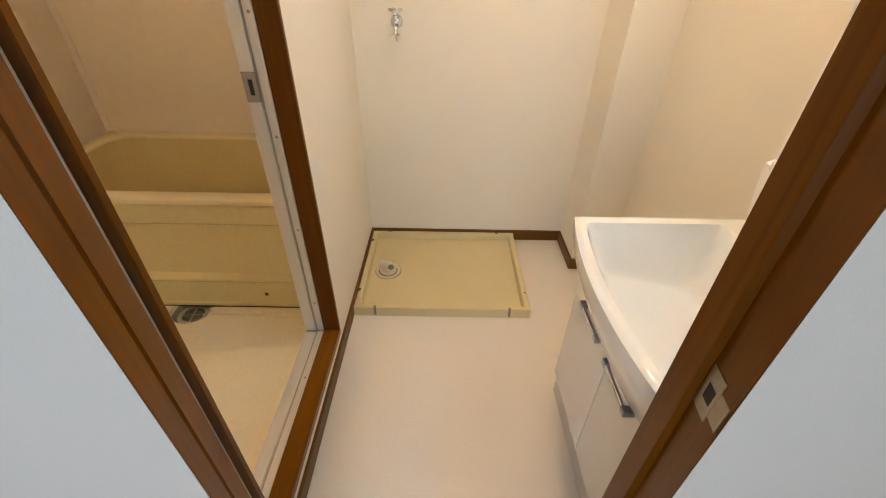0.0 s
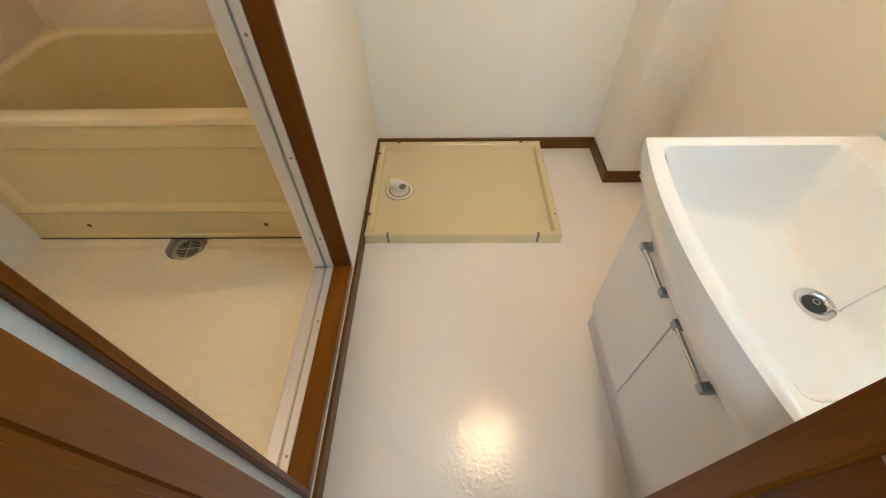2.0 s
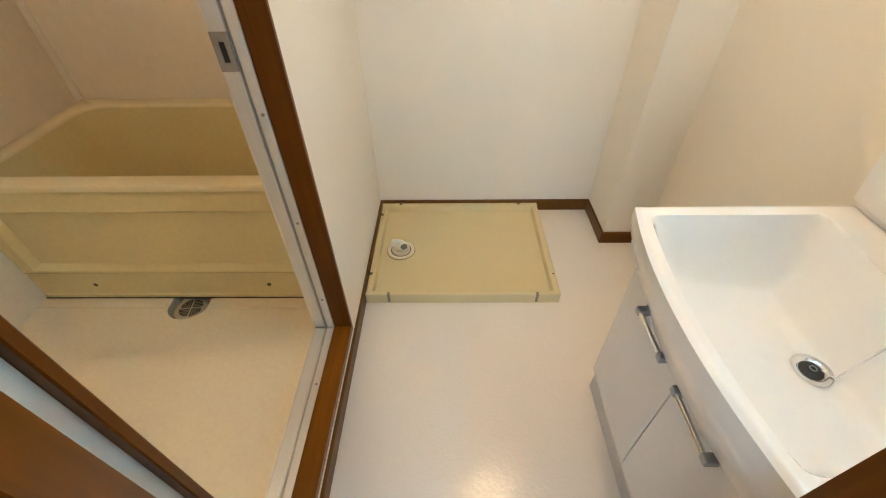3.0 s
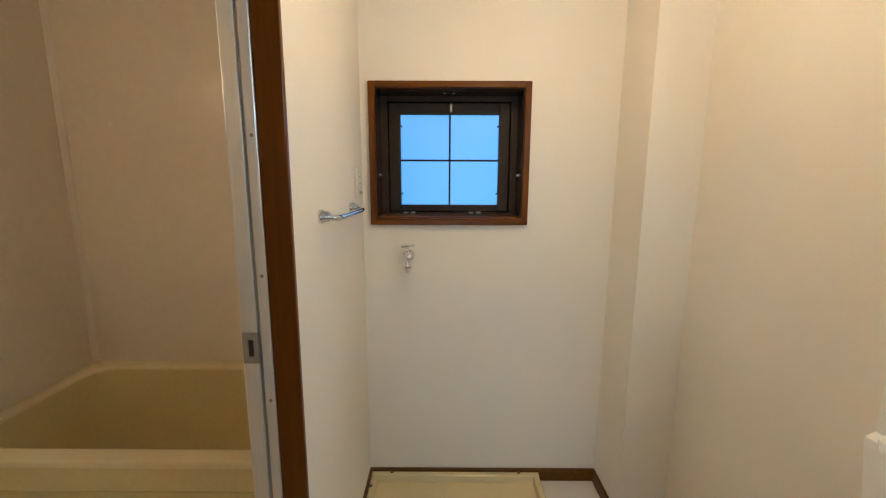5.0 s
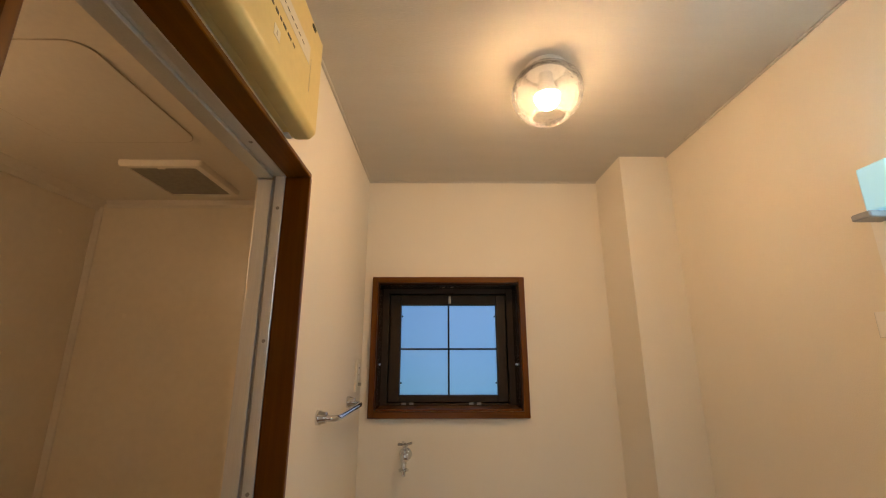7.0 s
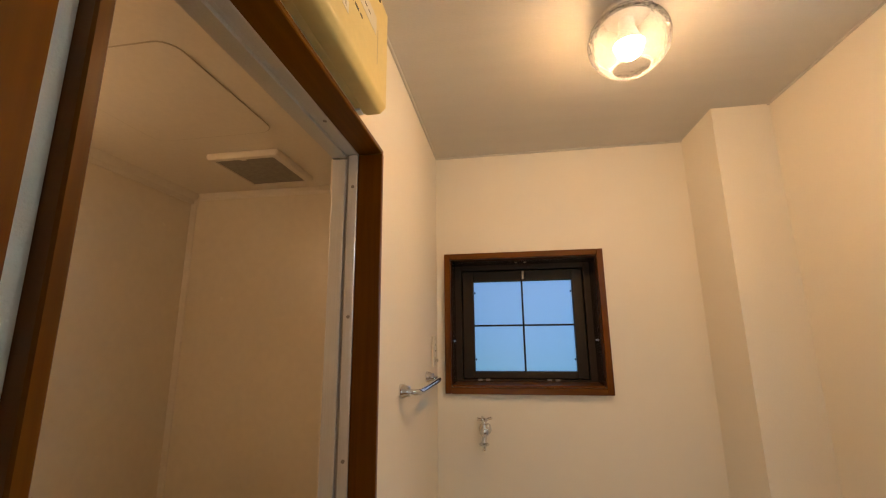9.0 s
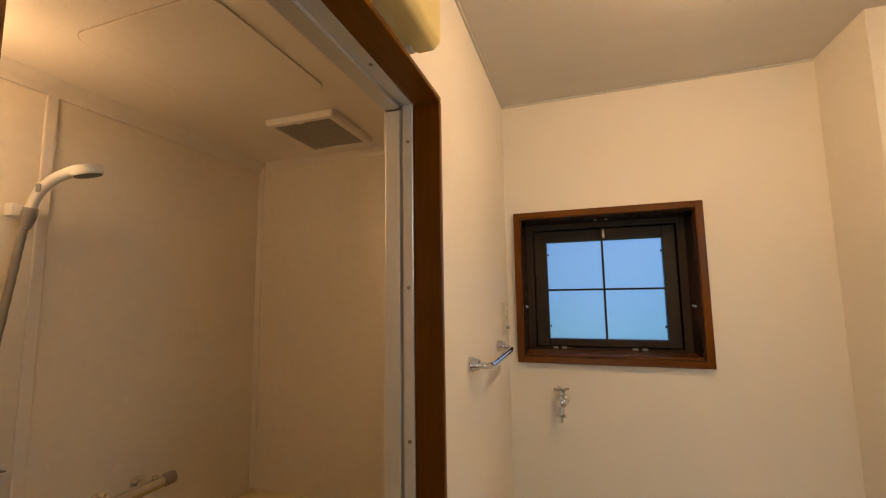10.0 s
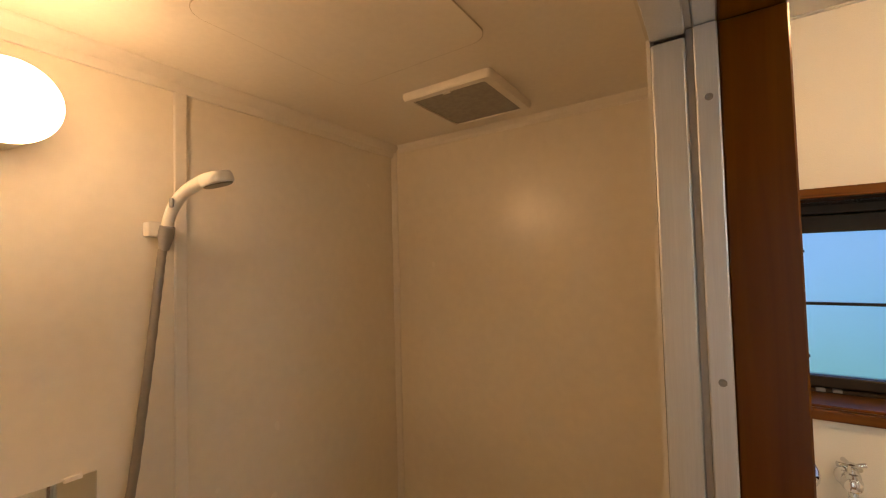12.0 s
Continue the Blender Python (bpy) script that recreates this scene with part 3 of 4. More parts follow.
def build_backdrop():
    """Sky and greenery far outside the frosted window."""
    m = bpy.data.materials.new("outdoor_distance")
    m.use_nodes = True
    nt = m.node_tree
    p = nt.nodes["Principled BSDF"]
    co = nt.nodes.new("ShaderNodeNewGeometry")
    sp = nt.nodes.new("ShaderNodeSeparateXYZ")
    mr = nt.nodes.new("ShaderNodeMapRange")
    mr.inputs[1].default_value, mr.inputs[2].default_value = -24.0, 42.0
    no = nt.nodes.new("ShaderNodeTexNoise")
    no.inputs["Scale"].default_value = 0.05
    ad = nt.nodes.new("ShaderNodeMath")
    ad.operation = "MULTIPLY_ADD"
    ad.inputs[1].default_value = 0.25
    ramp = nt.nodes.new("ShaderNodeValToRGB")
    e = ramp.color_ramp.elements
    e[0].position, e[0].color = 0.22, (0.11, 0.50, 0.46, 1)
    e[1].position, e[1].color = 0.80, (0.17, 0.44, 1.0, 1)
    mid = ramp.color_ramp.elements.new(0.48)
    mid.color = (0.13, 0.47, 0.96, 1)
    nt.links.new(co.outputs["Position"], sp.inputs[0])
    nt.links.new(sp.outputs["Z"], mr.inputs[0])
    nt.links.new(co.outputs["Position"], no.inputs["Vector"])
    nt.links.new(no.outputs[0], ad.inputs[0])
    nt.links.new(mr.outputs[0], ad.inputs[2])
    nt.links.new(ad.outputs[0], ramp.inputs[0])
    p.inputs["Base Color"].default_value = (0, 0, 0, 1)
    nt.links.new(ramp.outputs[0], p.inputs["Emission Color"])
    cloud = nt.nodes.new("ShaderNodeTexNoise")
    cloud.inputs["Scale"].default_value, cloud.inputs["Detail"].default_value = 0.022, 1
    bright = nt.nodes.new("ShaderNodeMapRange")
    bright.inputs[1].default_value, bright.inputs[2].default_value = 0.3, 0.7
    bright.inputs[3].default_value, bright.inputs[4].default_value = SKY_GLOW * 0.72, SKY_GLOW * 1.35
    nt.links.new(co.outputs["Position"], cloud.inputs["Vector"])
    nt.links.new(cloud.outputs[0], bright.inputs[0])
    nt.links.new(bright.outputs[0], p.inputs["Emission Strength"])
    setting("backdrop", box(-160, 160, 60, 60.5, -60, 140), m, "pale blue sky over far greenery outside", "sky")


build_backdrop()


# ---- washroom things ----
def build_pan():
    t = thing("washing_machine_pan", (0.413, 1.667, 0.0), "beige plastic washing machine drip pan with raised rim", "drain pan")
    x0, x1, y0, y1, h = 0.013, 0.815, 1.349, 1.986, 0.053
    part("tray", box(x0 + 0.01, x1 - 0.01, y0 + 0.01, y1 - 0.01, 0.0, 0.022, 0.003, 1), PAN, t)
    wall = 0.030
    part("rim", prism([(y0, 0.0), (y0 + wall, 0.0), (y0 + wall - 0.008, h - 0.003), (y0 + wall - 0.011, h), (y0 + 0.004, h), (y0, h - 0.004)], 0, x0, x1), PAN, t)
    part("rim", prism([(y1, 0.0), (y1 - wall - 0.010, 0.0), (y1 - wall, h - 0.003), (y1 - wall + 0.004, h), (y1 - 0.004, h), (y1, h - 0.004)], 0, x0, x1), PAN, t)
    part("rim", prism([(x0, 0.0), (x0 + wall + 0.006, 0.0), (x0 + wall - 0.004, h - 0.003), (x0 + wall - 0.008, h), (x0 + 0.004, h), (x0, h - 0.004)], 1, y0 + 0.016, y1 - wall + 0.002), PAN, t)
    part("rim", prism([(x1, 0.0), (x1 - wall - 0.006, 0.0), (x1 - wall + 0.004, h - 0.003), (x1 - wall + 0.008, h), (x1 - 0.004, h), (x1, h - 0.004)], 1, y0 + 0.016, y1 - wall + 0.002), PAN, t)
    # ribs; dark bars and caps put in for shaded notches of the rim
    part("rim_step", box(x0 + 0.04, x1 - 0.04, y0 + 0.036, y0 + 0.040, 0.022, 0.026, 0.001, 1), PAN, t)
    for x in (x0 + 0.095, x1 - 0.095):
        part("clip", box(x - 0.0055, x + 0.0055, y0 - 0.0015, y0 + 0.012, 0.006, h + 0.0015, 0.001, 1), GREY_RESIN, t)
        part("notch_cap", lathe([(0.009, -0.004), (0.008, 0.003), (0.003, 0.004)], pose(x, y1 - 0.009, h), 12), INK, t)
    for y in (y0 + 0.12, y1 - 0.10):
        part("notch_cap", lathe([(0.009, -0.004), (0.008, 0.003), (0.003, 0.004)], pose(x0 + 0.007, y, h), 12), INK, t)
    part("notch_cap", lathe([(0.004, 0), (0.004, 0.002), (0.002, 0.003)], pose(x1 - 0.010, y0 + 0.115, h), 10), INK, t)
    # drain with its elbow
    c = pose(0.133, 1.652, 0)
    d = part("drain", lathe([(0.064, 0.020), (0.064, 0.0245), (0.061, 0.0262), (0.049, 0.0262), (0.047, 0.0235), (0.030, 0.0232)], c, 40), TRAP, t, "beige round plastic drain trap", True)
    part("outer_gap", lathe([(0.0665, 0.0221), (0.0665, 0.0228), (0.0642, 0.0228)], c, 40, False), INK, d)
    part("inner_gap", lathe([(0.0468, 0.0236), (0.0468, 0.0242), (0.0425, 0.0242)], c, 36, False), INK, d)
    part("cup", lathe([(0.0425, 0.023), (0.0425, 0.031), (0.040, 0.034), (0.034, 0.034), (0.032, 0.029), (0.012, 0.028)], c, 36), TRAP, d, "", True)
    part("socket", lathe([(0.026, 0.028), (0.026, 0.036), (0.021, 0.042), (0.016, 0.044)], pose(0.128, 1.656, 0), 24), TRAP, d, "", True)
    bend = smooth_path([(0.094, 1.668, 0.056), (0.118, 1.664, 0.058), (0.140, 1.652, 0.062), (0.151, 1.628, 0.067)], 6)
    part("elbow", tube(bend, 0.0170, 20), CREAM_PLASTIC, d, "pale plastic hose elbow", True)
    m = look((0.151, 1.628, 0.067), (0.158, 1.604, 0.071))
    part("elbow_lip", lathe([(0.0170, 0.012), (0.0200, 0.010), (0.0205, -0.005), (0.0165, -0.006), (0.0155, 0.004)], m, 24, False), CREAM_PLASTIC, d, "", True)
    # flat disc across the pipe, coloured as the shade inside it
    part("bore", lathe([(0.0155, -0.0015), (0.0155, -0.0022), (0.002, -0.0022)], m, 20), GREY_RESIN, d, "dark disc in place of the open bore")


def vanity_outline(z_inset=0.0, n=28):
    """The bowed front edge of the washbasin from the near to the far end."""
    y0, y1, out = 0.379, 0.978, []
    for i in range(n + 1):
        s = i / n
        y = y0 + (y1 - y0) * s
        k = (y - 0.6785) / 0.2995
        out.append((0.776 - 0.036 * (1 - k * k) + z_inset, y))
    return out


def build_basin(t):
    """Ceramic top: a height field with a sloping bowl, a rolled rim and a tapered skirt."""
    bm = bmesh.new()
    ny, nx, zt = 96, 96, 0.771
    xb = 1.286

    def ss(a, b, v):
        v = max(0.0, min(1.0, (v - a) / (b - a)))
        return v * v * (3 - 2 * v)

    def fall(d, width, p):
        return 1 - (1 - max(0.0, min(1.0, d / width))) ** p
    front = vanity_outline(0.0, ny)
    grid = []
    for fx, y in front:
        row = []
        for j in range(nx + 1):
            s = j / nx
            x = fx + (xb - fx) * s
            xin = fx + 0.030
            back = 1.166 - 0.016 * (1 - min(1, abs(y - 0.6785) / 0.2) ** 2)
            side = 0.262 - abs(y - 0.6785)
            lin = 0.118 + 0.052 * max(0.0, min(1.0, (x - 0.82) / 0.24))
            e = fall(x - xin, 0.085, 2.2) * fall(back - x, 0.075, 2.4) * fall(side, 0.078, 2.4)
            dip = e * lin
            hole = math.hypot(x - 1.057, y - 0.665)
            dip += 0.006 * (1 - ss(0.020, 0.045, hole)) * (1 if dip > 0.1 else 0)
            edge = min(x - fx, y - 0.379 + 0.002, 0.978 - y + 0.002)
            roll = 0.006 * (1 - ss(0.0, 0.011, edge))
            row.append(bm.verts.new((x, y, zt - dip - roll)))
        grid.append(row)
    for a, b in zip(grid, grid[1:]):
        for j in range(nx):
            bm.faces.new((a[j], a[j + 1], b[j + 1], b[j]))
    rim = [r[0] for r in grid]
    for dz, inset in ((0.030, 0.000), (0.075, 0.010), (0.125, 0.032), (0.192, 0.062)):
        low = [bm.verts.new((v.co.x + inset, v.co.y, zt - dz)) for v in [r[0] for r in grid]]
        for a, b, c, d in zip(rim, rim[1:], low[1:], low):
            bm.faces.new((a, b, c, d))
        rim = low
    # closed ends
    for row, y in ((grid[0], 0.379), (grid[-1], 0.978)):
        low = [bm.verts.new((max(v.co.x, 0.842), y, 0.586)) for v in row]
        for a, b, c, d in zip(row, row[1:], low[1:], low):
            bm.faces.new((a, b, c, d))
    bmesh.ops.recalc_face_normals(bm, faces=bm.faces)
    top = part("basin", bm, CERAMIC, t, "glossy white ceramic washbasin", True)
    part("back_ledge", box(1.252, 1.287, 0.381, 0.976, 0.764, 0.786, 0.006, 3), CERAMIC, t, "", True)
    # waste, plug and chain
    w = part("waste_ring", lathe([(0.037, 0.6035), (0.036, 0.607), (0.028, 0.6075), (0.023, 0.604), (0.022, 0.598)], pose(1.057, 0.665, 0.0), 32), CHROME, top, "chrome waste ring", True)
    part("plug", lathe([(0.0215, 0.596), (0.0215, 0.604), (0.018, 0.607), (0.006, 0.608), (0.005, 0.611)], pose(1.057, 0.665, 0.0), 24), RUBBER, top, "black rubber plug", True)
    part("plug_ring", tube([(1.057 + 0.006 * math.cos(a / 12 * 6.283), 0.665 + 0.006 * math.sin(a / 12 * 6.283), 0.6115) for a in range(13)], 0.0011, 6), HANDLE_GREY, top)
    part("chain", tube(smooth_path([(1.068, 0.660, 0.612), (1.086, 0.645, 0.6105), (1.092, 0.646, 0.622), (1.113, 0.649, 0.672), (1.134, 0.653, 0.724), (1.150, 0.657, 0.768), (1.180, 0.662, 0.774)], 6), 0.0017, 6), CHROME, top, "steel ball chain", True)
    # black disc drawn for the shaded overflow hole
    part("overflow_hole", lathe([(0.007, -0.004), (0.009, 0.003), (0.006, 0.003)], pose(1.138, 0.660, 0.738, 0, -48, 0), 20), RUBBER, top)
    # grey bar put in for the dark sliver of a skirt notch
    part("skirt_notch_bar", box(0.790, 0.800, 0.940, 0.966, 0.672, 0.678), HANDLE_GREY, top)
    # water left standing round the waste
    rnd = random.Random(11)
    for i in range(22):
        a, q = rnd.uniform(0, 6.283), rnd.uniform(0.045, 0.115)
        x, y, r = 1.030 + q * 0.75 * math.cos(a), 0.665 + q * math.sin(a), rnd.uniform(0.0015, 0.0042)
        if x < 1.075 and abs(y - 0.665) < 0.12:
            zb = zt - 0.118 - 0.052 * max(0.0, min(1.0, (x - 0.82) / 0.24))
            drop = lathe([(r, -0.0006), (r * 0.9, 0.0006), (r * 0.5, 0.0013), (r * 0.1, 0.0015)], pose(x, y, zb), 10)
            part("water_drop", drop, WATER, top, "clear water drop" if i == 0 else "", True)
    return top


def build_vanity():
    t = thing("vanity_unit", (1.06, 0.678, 0.0), "white gloss washbasin cabinet with two doors and ceramic basin", "washbasin")
    build_basin(t)
    part("cabinet_body", box(0.852, 1.286, 0.381, 0.976, 0.104, 0.585, 0.001, 1), CABINET, t)
    part("kick_board", box(0.846, 1.286, 0.383, 0.974, 0.0, 0.1035, 0.002, 1), KICK, t, "grey kick board")
    for y0, y1, h0, h1 in ((0.3815, 0.6770, 0.522, 0.652), (0.6800, 0.9755, 0.730, 0.858)):
        d = part("door", box(0.834, 0.8515, y0, y1, 0.106, 0.576, 0.002, 2), CABINET, t, "white gloss cabinet door")
        h = part("handle", tube([(0.812, h0 + 0.004, 0.548), (0.812, h1 - 0.004, 0.548)], 0.0058, 14), CHROME, d, "chrome bar handle with grey ends", True)
        for y in (h0, h1):
            part("handle_end", box(0.8055, 0.8338, y - 0.010, y + 0.010, 0.539, 0.557, 0.002, 1), HANDLE_GREY, h)
    # mixer tap with its pull-out head
    f = thing("basin_mixer_tap", (1.212, 0.720, 0.766), "white plastic pull-out mixer tap with grey lever", "tap")
    part("body", lathe([(0.044, 0.760), (0.044, 0.768), (0.038, 0.780), (0.034, 0.815), (0.031, 0.850), (0.026, 0.856)], pose(1.212, 0.720, 0), 32), CREAM_PLASTIC, f, "", True)
    m = pose(1.182, 0.742, 0.874) @ pose(0, 0, 0, 0, -14, -12)
    b = box(-0.058, 0.060, -0.036, 0.036, -0.022, 0.026, 0.012, 4)
    bmesh.ops.transform(b, matrix=m, verts=b.verts)
    head = part("spray_head", b, WHITE_PLASTIC, f, "", True)
    b = box(-0.0605, -0.040, -0.024, 0.024, -0.034, -0.018, 0.004, 2)
    bmesh.ops.transform(b, matrix=m, verts=b.verts)
    part("nozzle", b, HANDLE_GREY, head, "grey spray nozzle", True)
    b = box(0.010, 0.055, -0.014, 0.014, 0.026, 0.036, 0.004, 2)
    bmesh.ops.transform(b, matrix=m, verts=b.verts)
    part("lever", b, WHITE_PLASTIC, head, "", True)


def build_mirror_unit():
    """Upper unit on the wall: back board, mirror, three rounded trays and a cool strip light."""
    t = thing("mirror_unit", (1.26, 0.68, 0.79), "white mirror unit with rounded trays and a strip light", "mirror cabinet")
    part("back_board", prism([(1.288, 0.788), (1.240, 0.788), (1.222, 0.915), (1.222, 0.936), (1.241, 0.946), (1.241, 1.885), (1.288, 1.885)], 1, 0.381, 0.974, 0.001), TRAY_WHITE, t)
    for z, deep in ((0.936, 1.195), (1.287, 1.190), (1.546, 1.190)):
        pts = rounded(deep, 1.300, 0.385 if z < 1 else 0.800, 0.945 if z < 1 else 0.977, 0.036 if z < 1 else 0.020)
        b = prism([(min(x, 1.2405 if z > 1 else 1.28), y) for x, y in pts], 2, z, z + (0.020 if z < 1 else 0.048))
        tray = part("tray", b, TRAY_WHITE, t, "white rounded tray", True)
        part("tray_lip", tube([(deep + 0.004, 0.425 if z < 1 else 0.84, z + (0.020 if z < 1 else 0.048)), (deep + 0.004, 0.905, z + (0.020 if z < 1 else 0.048))], 0.003, 8), WHITE_PLASTIC, tray)
    part("mirror", box(1.234, 1.2405, 0.400, 0.785, 0.995, 1.765, 0.001, 1), MIRROR, t, "silvered mirror pane")
    part("light_shelf", box(1.180, 1.2405, 0.915, 0.955, 1.775, 1.789, 0.003, 1), HANDLE_GREY, t, "grey end bracket under the light")
    part("light_diffuser", box(1.200, 1.2405, 0.388, 0.880, 1.790, 1.884, 0.004, 2), COOL_TUBE, t, "lit cool white diffuser")
    part("diffuser_end", box(1.200, 1.2405, 0.881, 0.940, 1.790, 1.884, 0.004, 2), COOL_END, t, "dim blue diffuser end")


def build_ceiling_lamp():
    c = (0.645, 1.185)
    t = thing("ceiling_lamp", (c[0], c[1], 2.14), "lit crackled glass globe lamp on the ceiling", "lamp")
    part("base", lathe([(0.060, 2.3195), (0.060, 2.314), (0.056, 2.310), (0.040, 2.300)], pose(*c, 0), 40), WHITE_PLASTIC, t, "white ceiling base", True)
    # wide lower collar added to keep bulb light off the ceiling
    part("socket", lathe([(0.020, 2.2985), (0.020, 2.276), (0.025, 2.258), (0.034, 2.232), (0.0385, 2.2275), (0.0385, 2.2260), (0.033, 2.2250)], pose(*c, 0), 24), WHITE_PLASTIC, t, "white bulb base with an added shading collar", True)
    prof = []
    for i in range(91):
        a = radians(28 + (151 - 28) * i / 90)
        prof.append((0.100 * math.sin(a), 2.236 + 0.087 * math.cos(a)))
    inner = [(r - 0.003 if r > 0.004 else r, 2.236 + (z - 2.236) * 0.97) for r, z in reversed(prof)]
    bm = lathe(prof + inner + [prof[0]], pose(*c, 0), 200, False)
    # crackle: raised cells on the outer skin
    for v in bm.verts:
        q = v.co - Vector((c[0], c[1], 2.236))
        if (q.x / 0.0985) ** 2 + (q.y / 0.0985) ** 2 + (q.z / 0.0857) ** 2 > 1.0:
            d = noise.voronoi(Vector((q.x * 72, q.y * 72, q.z * 100)))[0]
            v.co += q.normalized() * (0.0045 * min(0.5, d[1] - d[0]) - 0.001)
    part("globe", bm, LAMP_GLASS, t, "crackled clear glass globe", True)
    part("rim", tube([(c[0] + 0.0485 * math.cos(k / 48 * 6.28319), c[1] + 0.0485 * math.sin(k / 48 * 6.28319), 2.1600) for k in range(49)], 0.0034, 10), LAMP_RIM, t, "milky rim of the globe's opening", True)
    part("bulb", lathe([(0.0325, 2.2245), (0.0335, 2.218), (0.0315, 2.209), (0.026, 2.200), (0.018, 2.193), (0.009, 2.189), (0.001, 2.188)], pose(*c, 0), 32), BULB, t, "glowing warm bulb", True)


def build_breaker_box():
    t = thing("breaker_box", (0.03, 0.74, 1.977), "aged yellow plastic electrical breaker box above the doorway", "breaker box")
    part("back_plate", box(0.0005, 0.017, 0.500, 0.984, 1.979, 2.233, 0.003, 2), BOX_YELLOW, t)
    part("cover", prism([(0.016, 1.976), (0.050, 1.976), (0.0625, 1.990), (0.0625, 2.224), (0.052, 2.236), (0.016, 2.236)], 1, 0.496, 0.987, 0.005), BOX_YELLOW, t, "", True)
    part("lid_seam", box(0.0622, 0.0630, 0.915, 0.9158, 2.050, 2.130), SEAM, t)
    part("sticker", box(0.0626, 0.0632, 0.700, 0.905, 2.108, 2.150), PAPER, t, "paper circuit label")
    for i, y in enumerate((0.715, 0.735, 0.755, 0.775, 0.795, 0.815, 0.835, 0.855)):
        part("print_bar", box(0.0632, 0.0636, y, y + 0.012, 2.1255, 2.1280), INK, t)
    for y, w, h in ((0.715, 0.012, 0.010), (0.732, 0.016, 0.013), (0.752, 0.010, 0.012), (0.766, 0.018, 0.012), (0.788, 0.022, 0.010), (0.814, 0.014, 0.008)):
        part("print_bar", box(0.0626, 0.0632, y, y + w * 0.8, 2.082 - h * 0.25, 2.082 + h * 0.25), INK, t)
    part("sticker", box(0.0626, 0.0632, 0.735, 0.760, 2.034, 2.056), PAPER, t, "small white sticker")
    part("print_bar", box(0.0632, 0.0636, 0.745, 0.749, 2.040, 2.049), SEAM, t)
    part("lid_catch", box(0.0605, 0.0655, 0.905, 0.925, 2.205, 2.213, 0.001, 1), INK, t)
    part("cable_clip", box(0.002, 0.014, 0.955, 0.978, 1.974, 1.9785, 0.001, 1), WHITE_PLASTIC, t)


def build_towel_bar():
    t = thing("towel_bar", (0.02, 1.56, 1.335), "chrome towel bar fixed to the papered wall", "towel bar")
    for y in (1.372, 1.752):
        part("mount", lathe([(0.020, 0.0), (0.020, 0.010), (0.0165, 0.016), (0.015, 0.026), (0.013, 0.027)], pose(0.0005, y, 1.346, 0, 90, 0), 28), CHROME, t, "", True)
    part("bar", tube(smooth_path([(0.018, 1.372, 1.346), (0.036, 1.376, 1.343), (0.050, 1.392, 1.341), (0.055, 1.420, 1.341)], 6)
                     + smooth_path([(0.055, 1.470, 1.341), (0.055, 1.560, 1.341), (0.055, 1.660, 1.341)], 2)
                     + smooth_path([(0.055, 1.704, 1.341), (0.050, 1.732, 1.341), (0.036, 1.748, 1.343), (0.018, 1.752, 1.346)], 6), 0.0085, 16), CHROME, t, "", True)


def build_outlet():
    t = thing("wall_outlet", (0.004, 1.893, 1.37), "cream plastic outlet plate with a green earth screw", "outlet")
    part("plate", box(0.0003, 0.010, 1.858, 1.928, 1.372, 1.494, 0.003, 2), CREAM_PLASTIC, t)
    part("insert", box(0.010, 0.0115, 1.879, 1.907, 1.410, 1.476, 0.001, 1), WHITE_PLASTIC, t)
    for z in (1.430, 1.456):
        for y in (1.887, 1.897):
            part("slot", box(0.0113, 0.0118, y, y + 0.002, z, z + 0.008), RUBBER, t)
    part("earth_screw", lathe([(0.006, 0.0), (0.006, 0.010), (0.004, 0.012)], pose(0.010, 1.893, 1.398, 0, 90, 0), 14), STRAINER, t, "brass earth screw")


def build_tap():
    t = thing("wall_tap", (0.198, 1.97, 1.06), "chrome washing machine tap on the papered wall", "tap")
    part("flange", lathe([(0.026, 0.0), (0.026, 0.004), (0.020, 0.010), (0.014, 0.013)], pose(0.198, 1.9995, 1.118, 90), 28), CHROME, t, "", True)
    part("body", lathe([(0.011, 0.010), (0.012, 0.026), (0.019, 0.032), (0.021, 0.046), (0.017, 0.060), (0.010, 0.064)], pose(0.198, 1.9995, 1.118, 90), 28), CHROME, t, "", True)
    part("stem", lathe([(0.013, 0.0), (0.013, 0.012), (0.009, 0.014), (0.008, 0.026)], pose(0.198, 1.953, 1.132), 20), CHROME, t, "", True)
    hd = part("cross_handle", lathe([(0.009, 0.0), (0.011, 0.004), (0.011, 0.010), (0.007, 0.013)], pose(0.198, 1.953, 1.156), 20), CHROME, t, "", True)
    for a in (20, 110, 200, 290):
        dx, dy = math.cos(radians(a)), math.sin(radians(a))
        part("arm", tube([(0.198 + 0.008 * dx, 1.953 + 0.008 * dy, 1.163), (0.198 + 0.029 * dx, 1.953 + 0.029 * dy, 1.166)], lambda s: 0.0042 + 0.0018 * s, 10), CHROME, hd, "", True)
    part("spout", tube(smooth_path([(0.198, 1.950, 1.110), (0.197, 1.944, 1.095), (0.196, 1.942, 1.078)], 5), 0.0095, 14), CHROME, t, "", True)
    part("collar", lathe([(0.010, 0.0), (0.020, 0.001), (0.021, 0.005), (0.012, 0.010)], pose(0.196, 1.942, 1.069), 20), CHROME, t, "", True)
    part("nipple", lathe([(0.006, 0.0), (0.0078, 0.003), (0.0065, 0.010), (0.008, 0.014), (0.007, 0.022)], pose(0.196, 1.942, 1.049), 16), CHROME, t, "", True)


build_pan()
build_vanity()
build_mirror_unit()
build_ceiling_lamp()
build_breaker_box()
build_towel_bar()
build_outlet()
build_tap()


